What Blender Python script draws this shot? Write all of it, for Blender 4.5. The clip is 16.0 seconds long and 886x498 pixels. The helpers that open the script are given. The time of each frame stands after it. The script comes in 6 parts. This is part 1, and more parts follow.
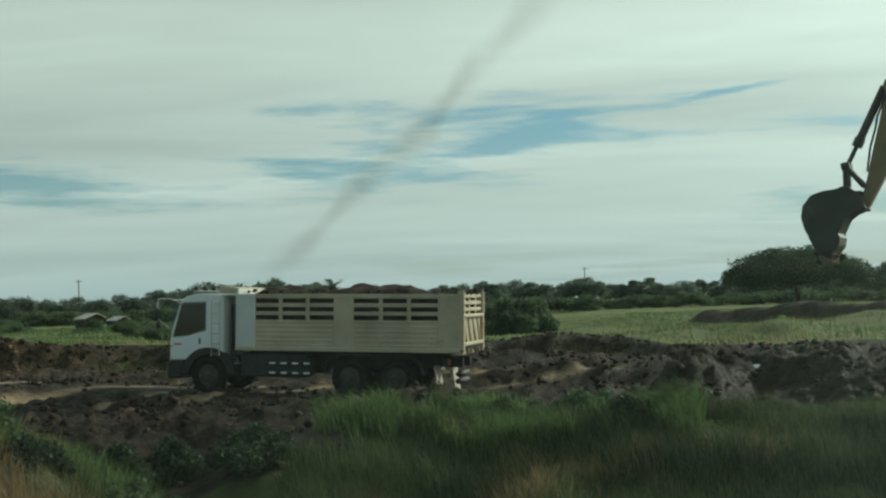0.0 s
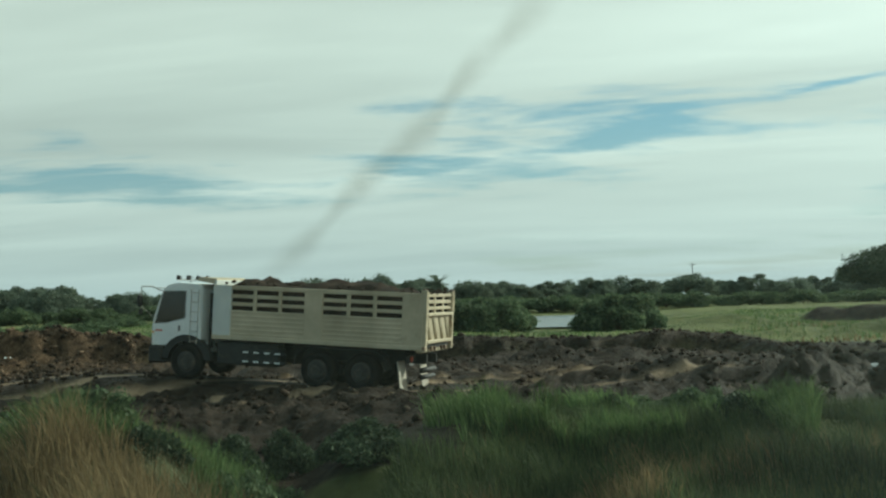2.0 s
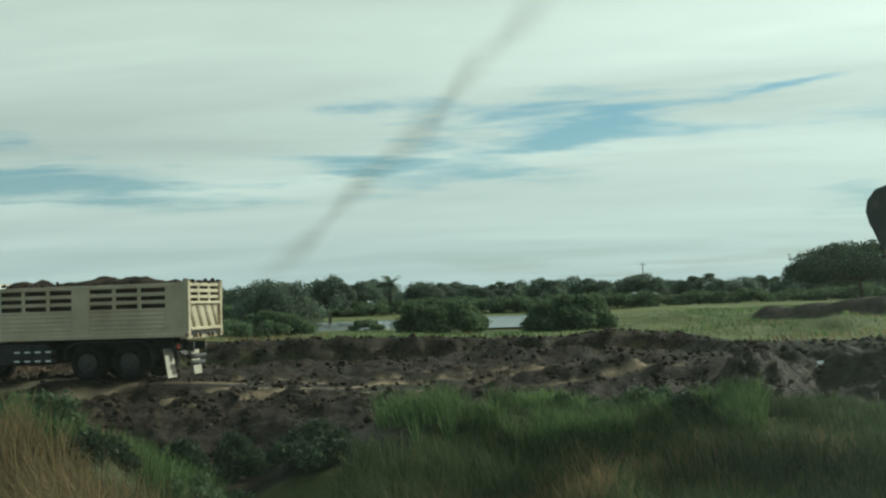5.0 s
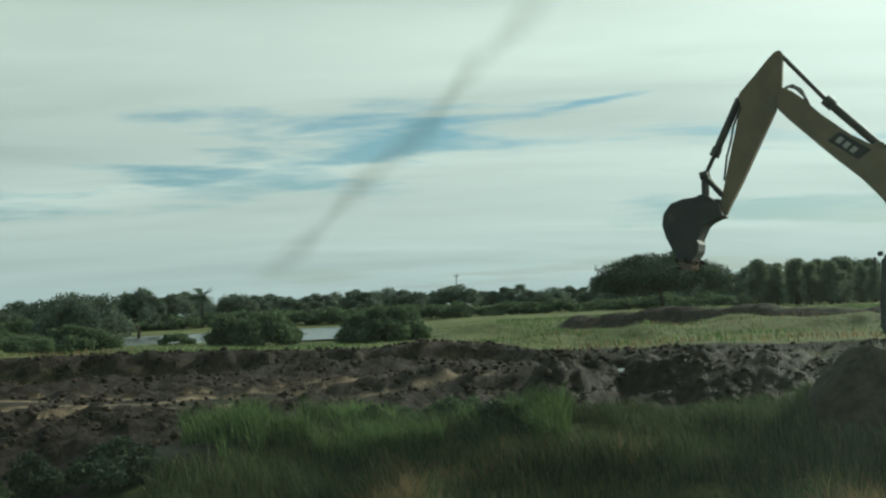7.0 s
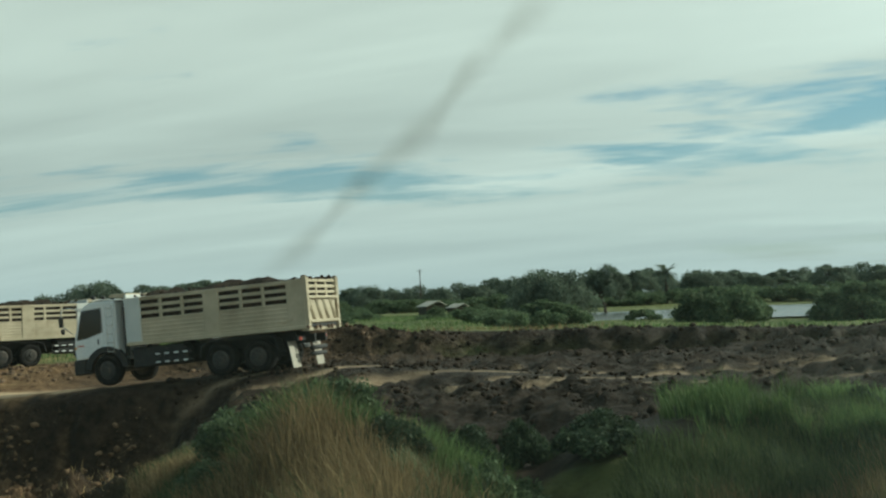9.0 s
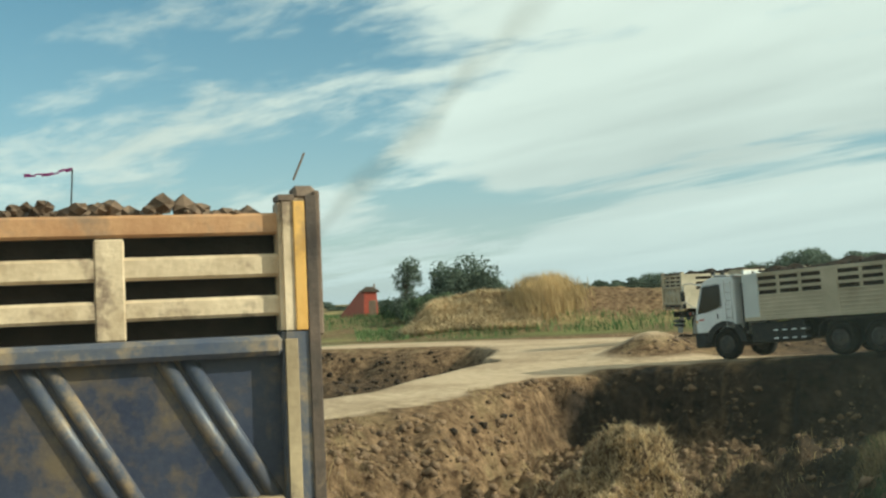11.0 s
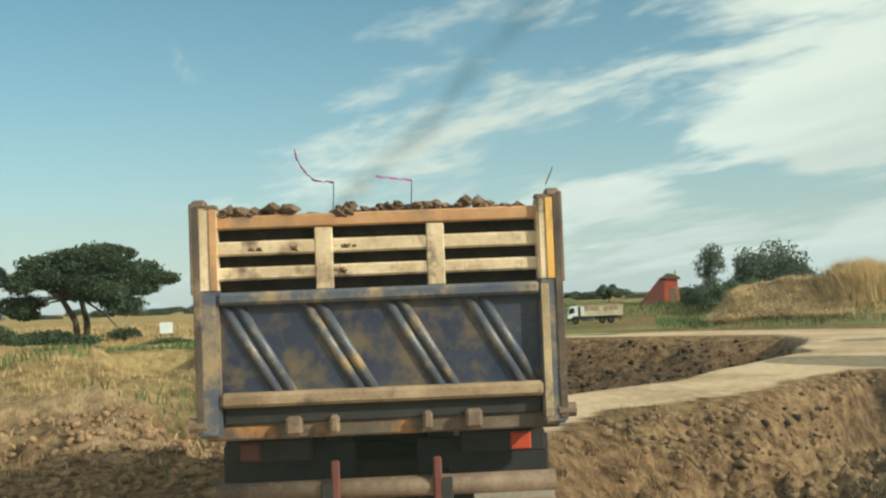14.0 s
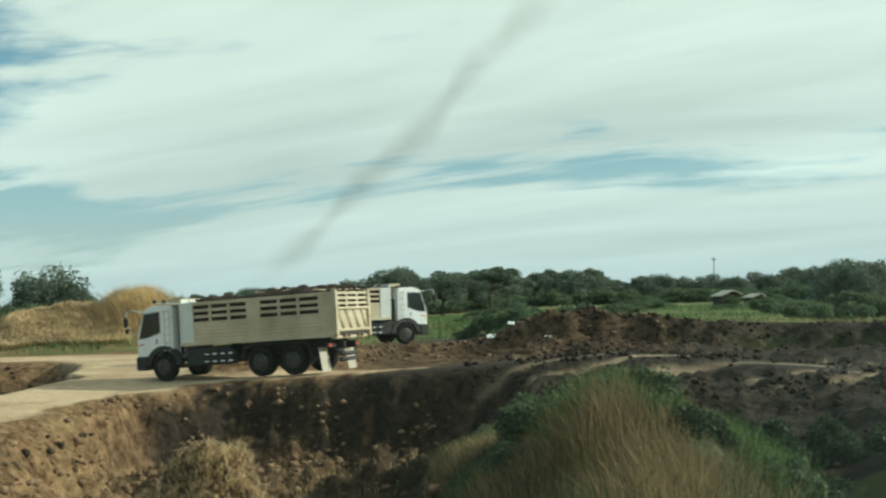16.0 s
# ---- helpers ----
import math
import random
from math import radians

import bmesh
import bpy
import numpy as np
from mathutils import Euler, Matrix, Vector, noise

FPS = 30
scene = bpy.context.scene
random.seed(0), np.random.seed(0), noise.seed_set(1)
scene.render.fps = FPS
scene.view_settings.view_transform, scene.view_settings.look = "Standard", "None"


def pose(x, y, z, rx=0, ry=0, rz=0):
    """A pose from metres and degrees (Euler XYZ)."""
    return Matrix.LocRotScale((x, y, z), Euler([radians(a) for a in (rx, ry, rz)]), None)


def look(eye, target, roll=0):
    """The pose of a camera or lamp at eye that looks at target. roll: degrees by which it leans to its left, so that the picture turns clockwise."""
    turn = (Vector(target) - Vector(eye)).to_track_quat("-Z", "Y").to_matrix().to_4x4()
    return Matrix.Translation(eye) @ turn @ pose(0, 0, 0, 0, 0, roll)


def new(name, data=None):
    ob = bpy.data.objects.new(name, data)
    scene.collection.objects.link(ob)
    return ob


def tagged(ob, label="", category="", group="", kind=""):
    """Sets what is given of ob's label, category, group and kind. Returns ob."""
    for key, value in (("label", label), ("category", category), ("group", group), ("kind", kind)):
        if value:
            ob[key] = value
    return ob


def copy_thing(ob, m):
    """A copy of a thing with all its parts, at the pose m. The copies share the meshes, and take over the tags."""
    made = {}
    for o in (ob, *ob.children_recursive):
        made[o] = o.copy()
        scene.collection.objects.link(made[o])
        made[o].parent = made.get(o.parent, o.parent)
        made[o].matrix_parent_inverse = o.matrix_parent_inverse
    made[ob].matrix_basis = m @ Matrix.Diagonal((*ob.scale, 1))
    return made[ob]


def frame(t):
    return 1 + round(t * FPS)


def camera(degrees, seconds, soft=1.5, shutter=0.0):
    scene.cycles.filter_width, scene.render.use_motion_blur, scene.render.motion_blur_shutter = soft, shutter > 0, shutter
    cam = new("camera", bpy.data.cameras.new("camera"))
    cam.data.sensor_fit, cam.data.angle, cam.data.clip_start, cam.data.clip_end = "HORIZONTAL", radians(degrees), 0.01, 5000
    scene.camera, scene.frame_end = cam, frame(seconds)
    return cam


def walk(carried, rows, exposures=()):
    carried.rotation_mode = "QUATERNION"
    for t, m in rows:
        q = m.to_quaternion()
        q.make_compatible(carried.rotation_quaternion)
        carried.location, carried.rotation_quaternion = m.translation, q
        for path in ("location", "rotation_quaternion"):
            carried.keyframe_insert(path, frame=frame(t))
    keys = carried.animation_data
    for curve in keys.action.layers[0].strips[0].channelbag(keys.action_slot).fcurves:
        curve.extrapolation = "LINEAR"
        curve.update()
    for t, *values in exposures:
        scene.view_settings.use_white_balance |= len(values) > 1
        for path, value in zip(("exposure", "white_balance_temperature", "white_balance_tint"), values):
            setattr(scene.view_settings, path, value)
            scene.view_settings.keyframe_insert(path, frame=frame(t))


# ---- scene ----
cam = camera(42.3, 16.0, soft=2.3, shutter=0.05)
SWING = 0.6          # metres from the swing centre of the digger's cab to the eye
EYE_Z = 2.3


def fwd(az):
    return Vector((-math.sin(radians(az)), math.cos(radians(az)), 0))


def eye_at(yaw):
    p = (fwd(yaw) - fwd(20)) * SWING
    return Vector((p.x, p.y, EYE_Z))


def spot(yaw, az, d, z=0.0):
    """A place d metres away in the direction az (degrees to the left of north), seen from the eye at that yaw."""
    p = eye_at(yaw) + fwd(az) * d
    return Vector((p.x, p.y, z))


def eye_pose(yaw, pitch, roll):
    p = eye_at(yaw)
    return pose(p.x, p.y, p.z, 90 + pitch, 0, yaw) @ pose(0, 0, 0, 0, 0, roll)


TURNS = [
    (0.0, 0.0, 2.73, -1.96), (0.5, 2.88, 2.63, -1.93), (1.0, 5.96, 2.62, -1.75), (1.5, 6.05, 2.76, -1.82),
    (2.0, 5.23, 2.70, -1.80), (2.5, 5.06, 2.68, -1.70), (3.0, 5.26, 2.68, -1.70), (3.4, 5.3, 2.67, -1.80),
    (5.3, 1.2, 2.66, -2.29), (5.5, -0.73, 2.69, -2.31), (6.0, -5.70, 2.75, -2.46), (6.5, -8.23, 2.73, -2.60),
    (7.0, -6.38, 2.87, -2.53), (7.5, -1.09, 2.74, -2.44), (8.0, 6.16, 2.75, -2.25), (8.2, 8.45, 2.77, -2.25),
    (10.3, 34.98, 2.52, -2.40), (10.5, 39.34, 2.61, -2.25), (11.0, 50.77, 2.53, -2.40), (11.5, 60.80, 2.49, -2.29),
    (12.0, 66.09, 2.49, -2.21), (12.5, 66.94, 2.57, -2.27), (13.0, 65.97, 2.51, -2.34), (13.5, 65.74, 2.49, -2.31),
    (14.0, 65.60, 2.49, -2.27), (14.5, 64.12, 2.56, -2.22), (15.0, 57.87, 2.47, -2.03), (15.5, 46.69, 2.59, -1.84),
    (15.8, 38.72, 2.70, -1.71), (16.0, 30.9, 2.57, -1.59)]
EYE_ROWS = [(t, eye_pose(a, b, c)) for t, a, b, c in TURNS]
walk(cam, EYE_ROWS, exposures=[(0, -0.31, 5900, -12), (1.5, -0.11, 5850, -13), (5.5, -0.13, 5850, -12), (6.5, -0.27, 5850, -11), (8.2, -0.24, 5850, -12), (10.3, 0.08, 5850, -11), (12.0, 0.30, 6250, -3), (14.6, 0.24, 6250, -3), (15.5, 0.26, 6150, -6), (16, 0.17, 5850, -11)])

# ---- world and sun ----
SUN_AZ, SUN_EL = -54.0, 25.0
world = bpy.data.worlds.new("sky")
scene.world = world
world.use_nodes = True
wn, wl = world.node_tree.nodes, world.node_tree.links
wn.clear()
w_out = wn.new("ShaderNodeOutputWorld")
w_bg = wn.new("ShaderNodeBackground")
w_sky = wn.new("ShaderNodeTexSky")
w_sky.sky_type, w_sky.sun_disc = "NISHITA", False
w_sky.sun_elevation, w_sky.sun_rotation = radians(SUN_EL), radians(-SUN_AZ)
w_sky.air_density, w_sky.dust_density, w_sky.ozone_density = 1.0, 0.3, 2.0
w_bg.inputs["Strength"].default_value = 0.1
wl.new(w_bg.outputs[0], w_out.inputs[0])


def wnode(kind, **ins):
    n = wn.new(kind)
    for k, v in ins.items():
        n.inputs[k].default_value = v
    return n


def wmath(op, a, b=None, c=None):
    n = wn.new("ShaderNodeMath")
    n.operation = op
    for i, v in enumerate((a, b, c)):
        if v is None:
            continue
        if isinstance(v, (int, float)):
            n.inputs[i].default_value = v
        else:
            wl.new(v, n.inputs[i])
    return n.outputs[0]


w_tc = wn.new("ShaderNodeTexCoord")
w_sep = wn.new("ShaderNodeSeparateXYZ")
wl.new(w_tc.outputs["Generated"], w_sep.inputs[0])
w_h = wmath("ADD", wmath("MAXIMUM", w_sep.outputs[2], 0.0), 0.10)
w_comb = wn.new("ShaderNodeCombineXYZ")
wl.new(wmath("DIVIDE", w_sep.outputs[0], w_h), w_comb.inputs[0])
wl.new(wmath("DIVIDE", w_sep.outputs[1], w_h), w_comb.inputs[1])
w_map = wn.new("ShaderNodeMapping")
w_map.inputs["Rotation"].default_value = (0, 0, radians(-28))
w_map.inputs["Scale"].default_value = (0.45, 1.0, 1.0)
w_map.inputs["Location"].default_value = (3.1, 1.4, 0.0)
wl.new(w_comb.outputs[0], w_map.inputs[0])
w_n1 = wnode("ShaderNodeTexNoise", Scale=0.62, Detail=8.0, Roughness=0.62, Distortion=0.35)
w_n2 = wnode("ShaderNodeTexNoise", Scale=2.6, Detail=6.0, Roughness=0.6, Distortion=0.6)
wl.new(w_map.outputs[0], w_n1.inputs["Vector"])
wl.new(w_map.outputs[0], w_n2.inputs["Vector"])
# how far a direction lies towards the sun: cloud cover is thicker on that side
sun_dir = Vector((-math.sin(radians(SUN_AZ)), math.cos(radians(SUN_AZ)), 0))
w_dot = wmath("ADD", wmath("MULTIPLY", w_sep.outputs[0], sun_dir.x), wmath("MULTIPLY", w_sep.outputs[1], sun_dir.y))
w_side = wn.new("ShaderNodeMapRange")
w_side.interpolation_type = "SMOOTHSTEP"
w_side.inputs["From Min"].default_value, w_side.inputs["From Max"].default_value = -0.44, -0.06
w_side.inputs["To Min"].default_value, w_side.inputs["To Max"].default_value = -0.57, -0.06
wl.new(w_dot, w_side.inputs["Value"])
w_thin = wn.new("ShaderNodeMapRange")
w_thin.interpolation_type = "SMOOTHSTEP"
w_thin.inputs["From Min"].default_value, w_thin.inputs["From Max"].default_value = 0.2, 0.6
w_thin.inputs["To Min"].default_value, w_thin.inputs["To Max"].default_value = -0.05, -0.24
wl.new(w_dot, w_thin.inputs["Value"])
# long gaps in the cloud low over the fields: azimuth, height, tilt, length, breadth, depth
w_az = wmath("MULTIPLY", wmath("ARCTAN2", wmath("MULTIPLY", w_sep.outputs[0], -1.0), w_sep.outputs[1]), 57.3)
w_el = wmath("MULTIPLY", wmath("ARCSINE", w_sep.outputs[2]), 57.3)
w_n4 = wnode("ShaderNodeTexNoise", Scale=1.6, Detail=6.0, Roughness=0.62, Distortion=0.3)
wl.new(w_map.outputs[0], w_n4.inputs["Vector"])
w_el = wmath("ADD", w_el, wmath("MULTIPLY_ADD", w_n4.outputs[0], 4.4, -2.2))
w_gap = None
for g_az, g_el, g_tilt, g_long, g_broad, g_deep in ((-4.5, 8.3, -0.09, 3.8, 0.42, 0.18), (-14, 9.6, -0.10, 5.0, 0.35, 0.22), (7.5, 6.7, -0.05, 5.0, 0.45, 0.15),
                                                    (21, 6.2, 0.02, 6.5, 0.9, 0.20), (52, 5.4, 0.05, 4.5, 1.3, 0.40), (24, 3.9, 0.0, 5.0, 0.5, 0.18), (18.6, 13.6, 0.0, 6.0, 1.6, -0.4)):
    off = wmath("SUBTRACT", w_az, g_az)
    rise = wmath("DIVIDE", wmath("SUBTRACT", w_el, wmath("MULTIPLY_ADD", off, g_tilt, g_el)), g_broad)
    off = wmath("DIVIDE", off, g_long)
    streak = wmath("MULTIPLY", wmath("POWER", 2.718, wmath("MULTIPLY", wmath("ADD", wmath("MULTIPLY", off, off), wmath("MULTIPLY", rise, rise)), -1.0)), g_deep)
    w_gap = streak if w_gap is None else wmath("ADD", w_gap, streak)
w_cov = wmath("ADD", wmath("ADD", wmath("MULTIPLY", w_n1.outputs[0], 2.1), wmath("MULTIPLY", w_n2.outputs[0], 0.55)), wmath("SUBTRACT", wmath("ADD", w_side.outputs[0], w_thin.outputs[0]), w_gap))
w_ramp = wn.new("ShaderNodeValToRGB")
w_ramp.color_ramp.elements[0].position, w_ramp.color_ramp.elements[1].position = 0.74, 1.22
w_ramp.color_ramp.interpolation = "EASE"
wl.new(w_cov, w_ramp.inputs[0])
w_bright = wmath("ADD", wmath("MULTIPLY", wmath("POWER", wmath("MAXIMUM", wmath("MULTIPLY_ADD", w_dot, 0.5, 0.5), 0.0), 8.0), 6.2), 6.9)
# thicker and thinner cloud
w_n3 = wnode("ShaderNodeTexNoise", Scale=1.1, Detail=5.0, Roughness=0.55, Distortion=0.4)
w_map2 = wn.new("ShaderNodeMapping")
w_map2.inputs["Rotation"].default_value = (0, 0, radians(-20))
w_map2.inputs["Scale"].default_value = (0.3, 1.0, 1.0)
w_map2.inputs["Location"].default_value = (7.3, 2.2, 0.0)
wl.new(w_comb.outputs[0], w_map2.inputs[0])
wl.new(w_map2.outputs[0], w_n3.inputs["Vector"])
w_bright = wmath("MULTIPLY", w_bright, wmath("MULTIPLY_ADD", w_n3.outputs[0], 1.15, 0.48))
w_cloud = wn.new("ShaderNodeCombineColor")
wl.new(wmath("MULTIPLY", w_bright, 1.0), w_cloud.inputs[0])
wl.new(wmath("MULTIPLY", w_bright, 1.0), w_cloud.inputs[1])
wl.new(wmath("MULTIPLY", w_bright, 0.89), w_cloud.inputs[2])
w_mix = wn.new("ShaderNodeMix")
w_mix.data_type = "RGBA"
wl.new(wmath("MULTIPLY", w_ramp.outputs[0], 0.93), w_mix.inputs["Factor"])
w_sat = wn.new("ShaderNodeHueSaturation")
w_sat.inputs["Hue"].default_value = 0.477
w_sat.inputs["Saturation"].default_value, w_sat.inputs["Value"].default_value = 1.08, 0.84
wl.new(w_sky.outputs[0], w_sat.inputs["Color"])
wl.new(w_sat.outputs[0], w_mix.inputs["A"])
wl.new(w_cloud.outputs[0], w_mix.inputs["B"])
# pale haze low over the horizon
w_haze = wn.new("ShaderNodeMix")
w_haze.data_type = "RGBA"
w_haze.inputs["B"].default_value = (4.7, 5.4, 5.6, 1)
w_low = wmath("MULTIPLY", wmath("POWER", 2.718, wmath("MULTIPLY", wmath("MAXIMUM", w_sep.outputs[2], 0.0), -9.0)), 0.85)
wl.new(w_low, w_haze.inputs["Factor"])
wl.new(w_mix.outputs["Result"], w_haze.inputs["A"])
wl.new(w_haze.outputs["Result"], w_bg.inputs[0])

sun = new("sun", bpy.data.lights.new("sun", "SUN"))
sun.data.energy, sun.data.angle, sun.data.color = 4.2, radians(1.0), (1.0, 0.90, 0.76)
sun.matrix_world = look((0, 0, 0), (math.sin(radians(SUN_AZ)) * math.cos(radians(SUN_EL)),
                                    -math.cos(radians(SUN_AZ)) * math.cos(radians(SUN_EL)), -math.sin(radians(SUN_EL))))


# ---- materials ----
def material(name, dark, light, scale=4.0, rough=0.7, metal=0.0, bump=0.15, fine=40.0, stain=None, amount=0.5, stain_scale=1.5, coords="Object"):
    """A surface with two scales of variation, an optional stain in patches and fine relief."""
    m = bpy.data.materials.new(name)
    m.use_nodes = True
    n, l = m.node_tree.nodes, m.node_tree.links
    b = n["Principled BSDF"]
    b.inputs["Roughness"].default_value, b.inputs["Metallic"].default_value = rough, metal
    if rough > 0.75:
        b.inputs["Specular IOR Level"].default_value = 0.08
    tc = n.new("ShaderNodeTexCoord")
    big, small = n.new("ShaderNodeTexNoise"), n.new("ShaderNodeTexNoise")
    for t, s in ((big, scale), (small, fine)):
        t.inputs["Scale"].default_value, t.inputs["Detail"].default_value, t.inputs["Roughness"].default_value = s, 5.0, 0.6
        l.new(tc.outputs[coords], t.inputs["Vector"])
    add = n.new("ShaderNodeMath")
    add.operation = "MULTIPLY_ADD"
    add.inputs[1].default_value = 0.35
    l.new(small.outputs[0], add.inputs[0])
    l.new(big.outputs[0], add.inputs[2])
    ramp = n.new("ShaderNodeValToRGB")
    ramp.color_ramp.elements[0].position, ramp.color_ramp.elements[1].position = 0.48, 0.88
    ramp.color_ramp.elements[0].color, ramp.color_ramp.elements[1].color = (*dark, 1), (*light, 1)
    l.new(add.outputs[0], ramp.inputs[0])
    colour = ramp.outputs[0]
    if stain:
        patch = n.new("ShaderNodeTexNoise")
        patch.inputs["Scale"].default_value, patch.inputs["Detail"].default_value, patch.inputs["Roughness"].default_value = stain_scale, 8.0, 0.68
        l.new(tc.outputs[coords], patch.inputs["Vector"])
        cut = n.new("ShaderNodeMapRange")
        cut.inputs["From Min"].default_value, cut.inputs["From Max"].default_value = 0.72 - amount * 0.4, 0.80 - amount * 0.3
        l.new(patch.outputs[0], cut.inputs["Value"])
        mix = n.new("ShaderNodeMix")
        mix.data_type = "RGBA"
        mix.inputs["B"].default_value = (*stain, 1)
        l.new(cut.outputs[0], mix.inputs["Factor"])
        l.new(colour, mix.inputs["A"])
        colour = mix.outputs["Result"]
    l.new(colour, b.inputs["Base Color"])
    if bump:
        bm = n.new("ShaderNodeBump")
        bm.inputs["Strength"].default_value, bm.inputs["Distance"].default_value = bump, 0.02
        l.new(small.outputs[0], bm.inputs["Height"])
        l.new(bm.outputs[0], b.inputs["Normal"])
    return m


def leafy(name, dark, light, rough=0.6, through_light=0.35):
    """Leaves and blades, each with its own shade; some light passes through them."""
    m = bpy.data.materials.new(name)
    m.use_nodes = True
    n, l = m.node_tree.nodes, m.node_tree.links
    b = n["Principled BSDF"]
    b.inputs["Roughness"].default_value = rough
    b.inputs["Specular IOR Level"].default_value = 0.1
    geo = n.new("ShaderNodeNewGeometry")
    ramp = n.new("ShaderNodeValToRGB")
    ramp.color_ramp.elements[0].color, ramp.color_ramp.elements[1].color = (*dark, 1), (*light, 1)
    l.new(geo.outputs["Random Per Island"], ramp.inputs[0])
    tc, big = n.new("ShaderNodeTexCoord"), n.new("ShaderNodeTexNoise")
    big.inputs["Scale"].default_value = 0.35
    l.new(tc.outputs["Object"], big.inputs["Vector"])
    hue = n.new("ShaderNodeHueSaturation")
    val = n.new("ShaderNodeMapRange")
    val.inputs["From Min"].default_value, val.inputs["From Max"].default_value = 0.3, 0.7
    val.inputs["To Min"].default_value, val.inputs["To Max"].default_value = 0.65, 1.35
    l.new(big.outputs[0], val.inputs["Value"])
    l.new(val.outputs[0], hue.inputs["Value"])
    l.new(ramp.outputs[0], hue.inputs["Color"])
    l.new(hue.outputs[0], b.inputs["Base Color"])
    tr = n.new("ShaderNodeBsdfTranslucent")
    l.new(hue.outputs[0], tr.inputs["Color"])
    mix = n.new("ShaderNodeMixShader")
    mix.inputs[0].default_value = through_light
    l.new(b.outputs[0], mix.inputs[1])
    l.new(tr.outputs[0], mix.inputs[2])
    l.new(mix.outputs[0], n["Material Output"].inputs["Surface"])
    return m


WHITE_PAINT = material("white_paint", (0.72, 0.74, 0.73), (0.84, 0.85, 0.84), 1.2, 0.4, 0, 0.03, 30, (0.36, 0.30, 0.22), 0.25, 1.4)
CREAM_PAINT = material("cream_paint", (0.36, 0.30, 0.20), (0.60, 0.52, 0.37), 0.9, 0.65, 0, 0.12, 22, (0.24, 0.16, 0.09), 0.35, 1.1)
PALE_PAINT = material("pale_paint", (0.50, 0.52, 0.50), (0.66, 0.67, 0.63), 1.2, 0.55, 0, 0.08, 25, (0.34, 0.27, 0.18), 0.3, 1.3)
TAIL_CREAM = material("tail_cream_paint", (0.42, 0.30, 0.175), (0.78, 0.61, 0.40), 3.4, 0.6, 0, 0.25, 35, (0.16, 0.10, 0.065), 0.54, 3.8)
TAIL_BLUE = material("tail_blue_paint", (0.012, 0.018, 0.045), (0.040, 0.046, 0.072), 2.0, 0.4, 0, 0.15, 30, (0.125, 0.092, 0.058), 0.60, 2.8)
TAIL_BLUE_RIB = material("blue_rib_paint", (0.05, 0.065, 0.11), (0.14, 0.13, 0.12), 3.0, 0.45, 0, 0.15, 35, (0.34, 0.24, 0.13), 0.55, 3.0)
TAIL_ORANGE = material("orange_paint", (0.38, 0.18, 0.075), (0.56, 0.32, 0.15), 3.0, 0.55, 0, 0.2, 35, (0.27, 0.17, 0.10), 0.62, 3.6)
TAIL_POST = material("worn_post_paint", (0.26, 0.185, 0.10), (0.50, 0.38, 0.22), 2.5, 0.6, 0, 0.2, 35, (0.09, 0.065, 0.05), 0.5, 2.8)
POST_ORANGE = material("bright_orange_paint", (0.60, 0.31, 0.065), (0.78, 0.45, 0.12), 3.0, 0.5, 0, 0.15, 35, (0.34, 0.20, 0.09), 0.35, 3.0)
MUD_RAIL = material("mud_worn_paint", (0.19, 0.125, 0.07), (0.42, 0.295, 0.175), 2.8, 0.65, 0, 0.25, 35, (0.12, 0.08, 0.055), 0.45, 2.2)
RUST_DARK = material("dark_rust", (0.05, 0.036, 0.028), (0.14, 0.095, 0.065), 3.5, 0.7, 0.1, 0.3, 40, (0.26, 0.18, 0.11), 0.35, 2.6)
RUST_STEEL = material("rusty_steel", (0.10, 0.065, 0.045), (0.26, 0.18, 0.12), 3.5, 0.7, 0.2, 0.3, 40, (0.36, 0.25, 0.15), 0.4, 2.4)
BLACK_STEEL = material("black_steel", (0.012, 0.012, 0.012), (0.034, 0.032, 0.029), 3.0, 0.65, 0.1, 0.15, 40, (0.10, 0.075, 0.05), 0.25, 2.0)
RUBBER = material("tyre_rubber", (0.010, 0.010, 0.010), (0.026, 0.024, 0.022), 5.0, 0.9, 0, 0.25, 50, (0.09, 0.065, 0.045), 0.25, 4.0)
RIM_STEEL = material("rim_steel", (0.03, 0.028, 0.026), (0.07, 0.062, 0.052), 5.0, 0.6, 0.3, 0.1, 40, (0.10, 0.07, 0.05), 0.4, 5.0)
FLAP_WHITE = material("pale_mud_flap", (0.27, 0.24, 0.19), (0.44, 0.40, 0.33), 3.0, 0.7, 0, 0.1, 30, (0.24, 0.17, 0.11), 0.35, 3.0)
DARK_GLASS = material("dark_cab_glass", (0.012, 0.016, 0.018), (0.02, 0.025, 0.028), 2.0, 0.08, 0, 0.0)
RED_RUST = material("red_bracket_paint", (0.10, 0.026, 0.02), (0.17, 0.05, 0.036), 5.0, 0.6, 0, 0.1, 40, (0.08, 0.05, 0.035), 0.4, 4.0)
BEAM_PAINT = material("rusty_orange_beam", (0.06, 0.045, 0.034), (0.17, 0.12, 0.08), 3.0, 0.65, 0, 0.25, 35, (0.44, 0.19, 0.05), 0.60, 1.8)
RED_LENS = material("red_lens", (0.42, 0.045, 0.02), (0.55, 0.09, 0.04), 6.0, 0.3, 0, 0.05)
AMBER_LENS = material("amber_lens", (0.6, 0.25, 0.03), (0.7, 0.32, 0.05), 6.0, 0.3, 0, 0.05)
CLEAR_LENS = material("clear_lens", (0.6, 0.62, 0.6), (0.75, 0.76, 0.74), 6.0, 0.15, 0, 0.03)
CHROME = material("dull_chrome", (0.5, 0.5, 0.5), (0.62, 0.62, 0.6), 4.0, 0.25, 1.0, 0.03)
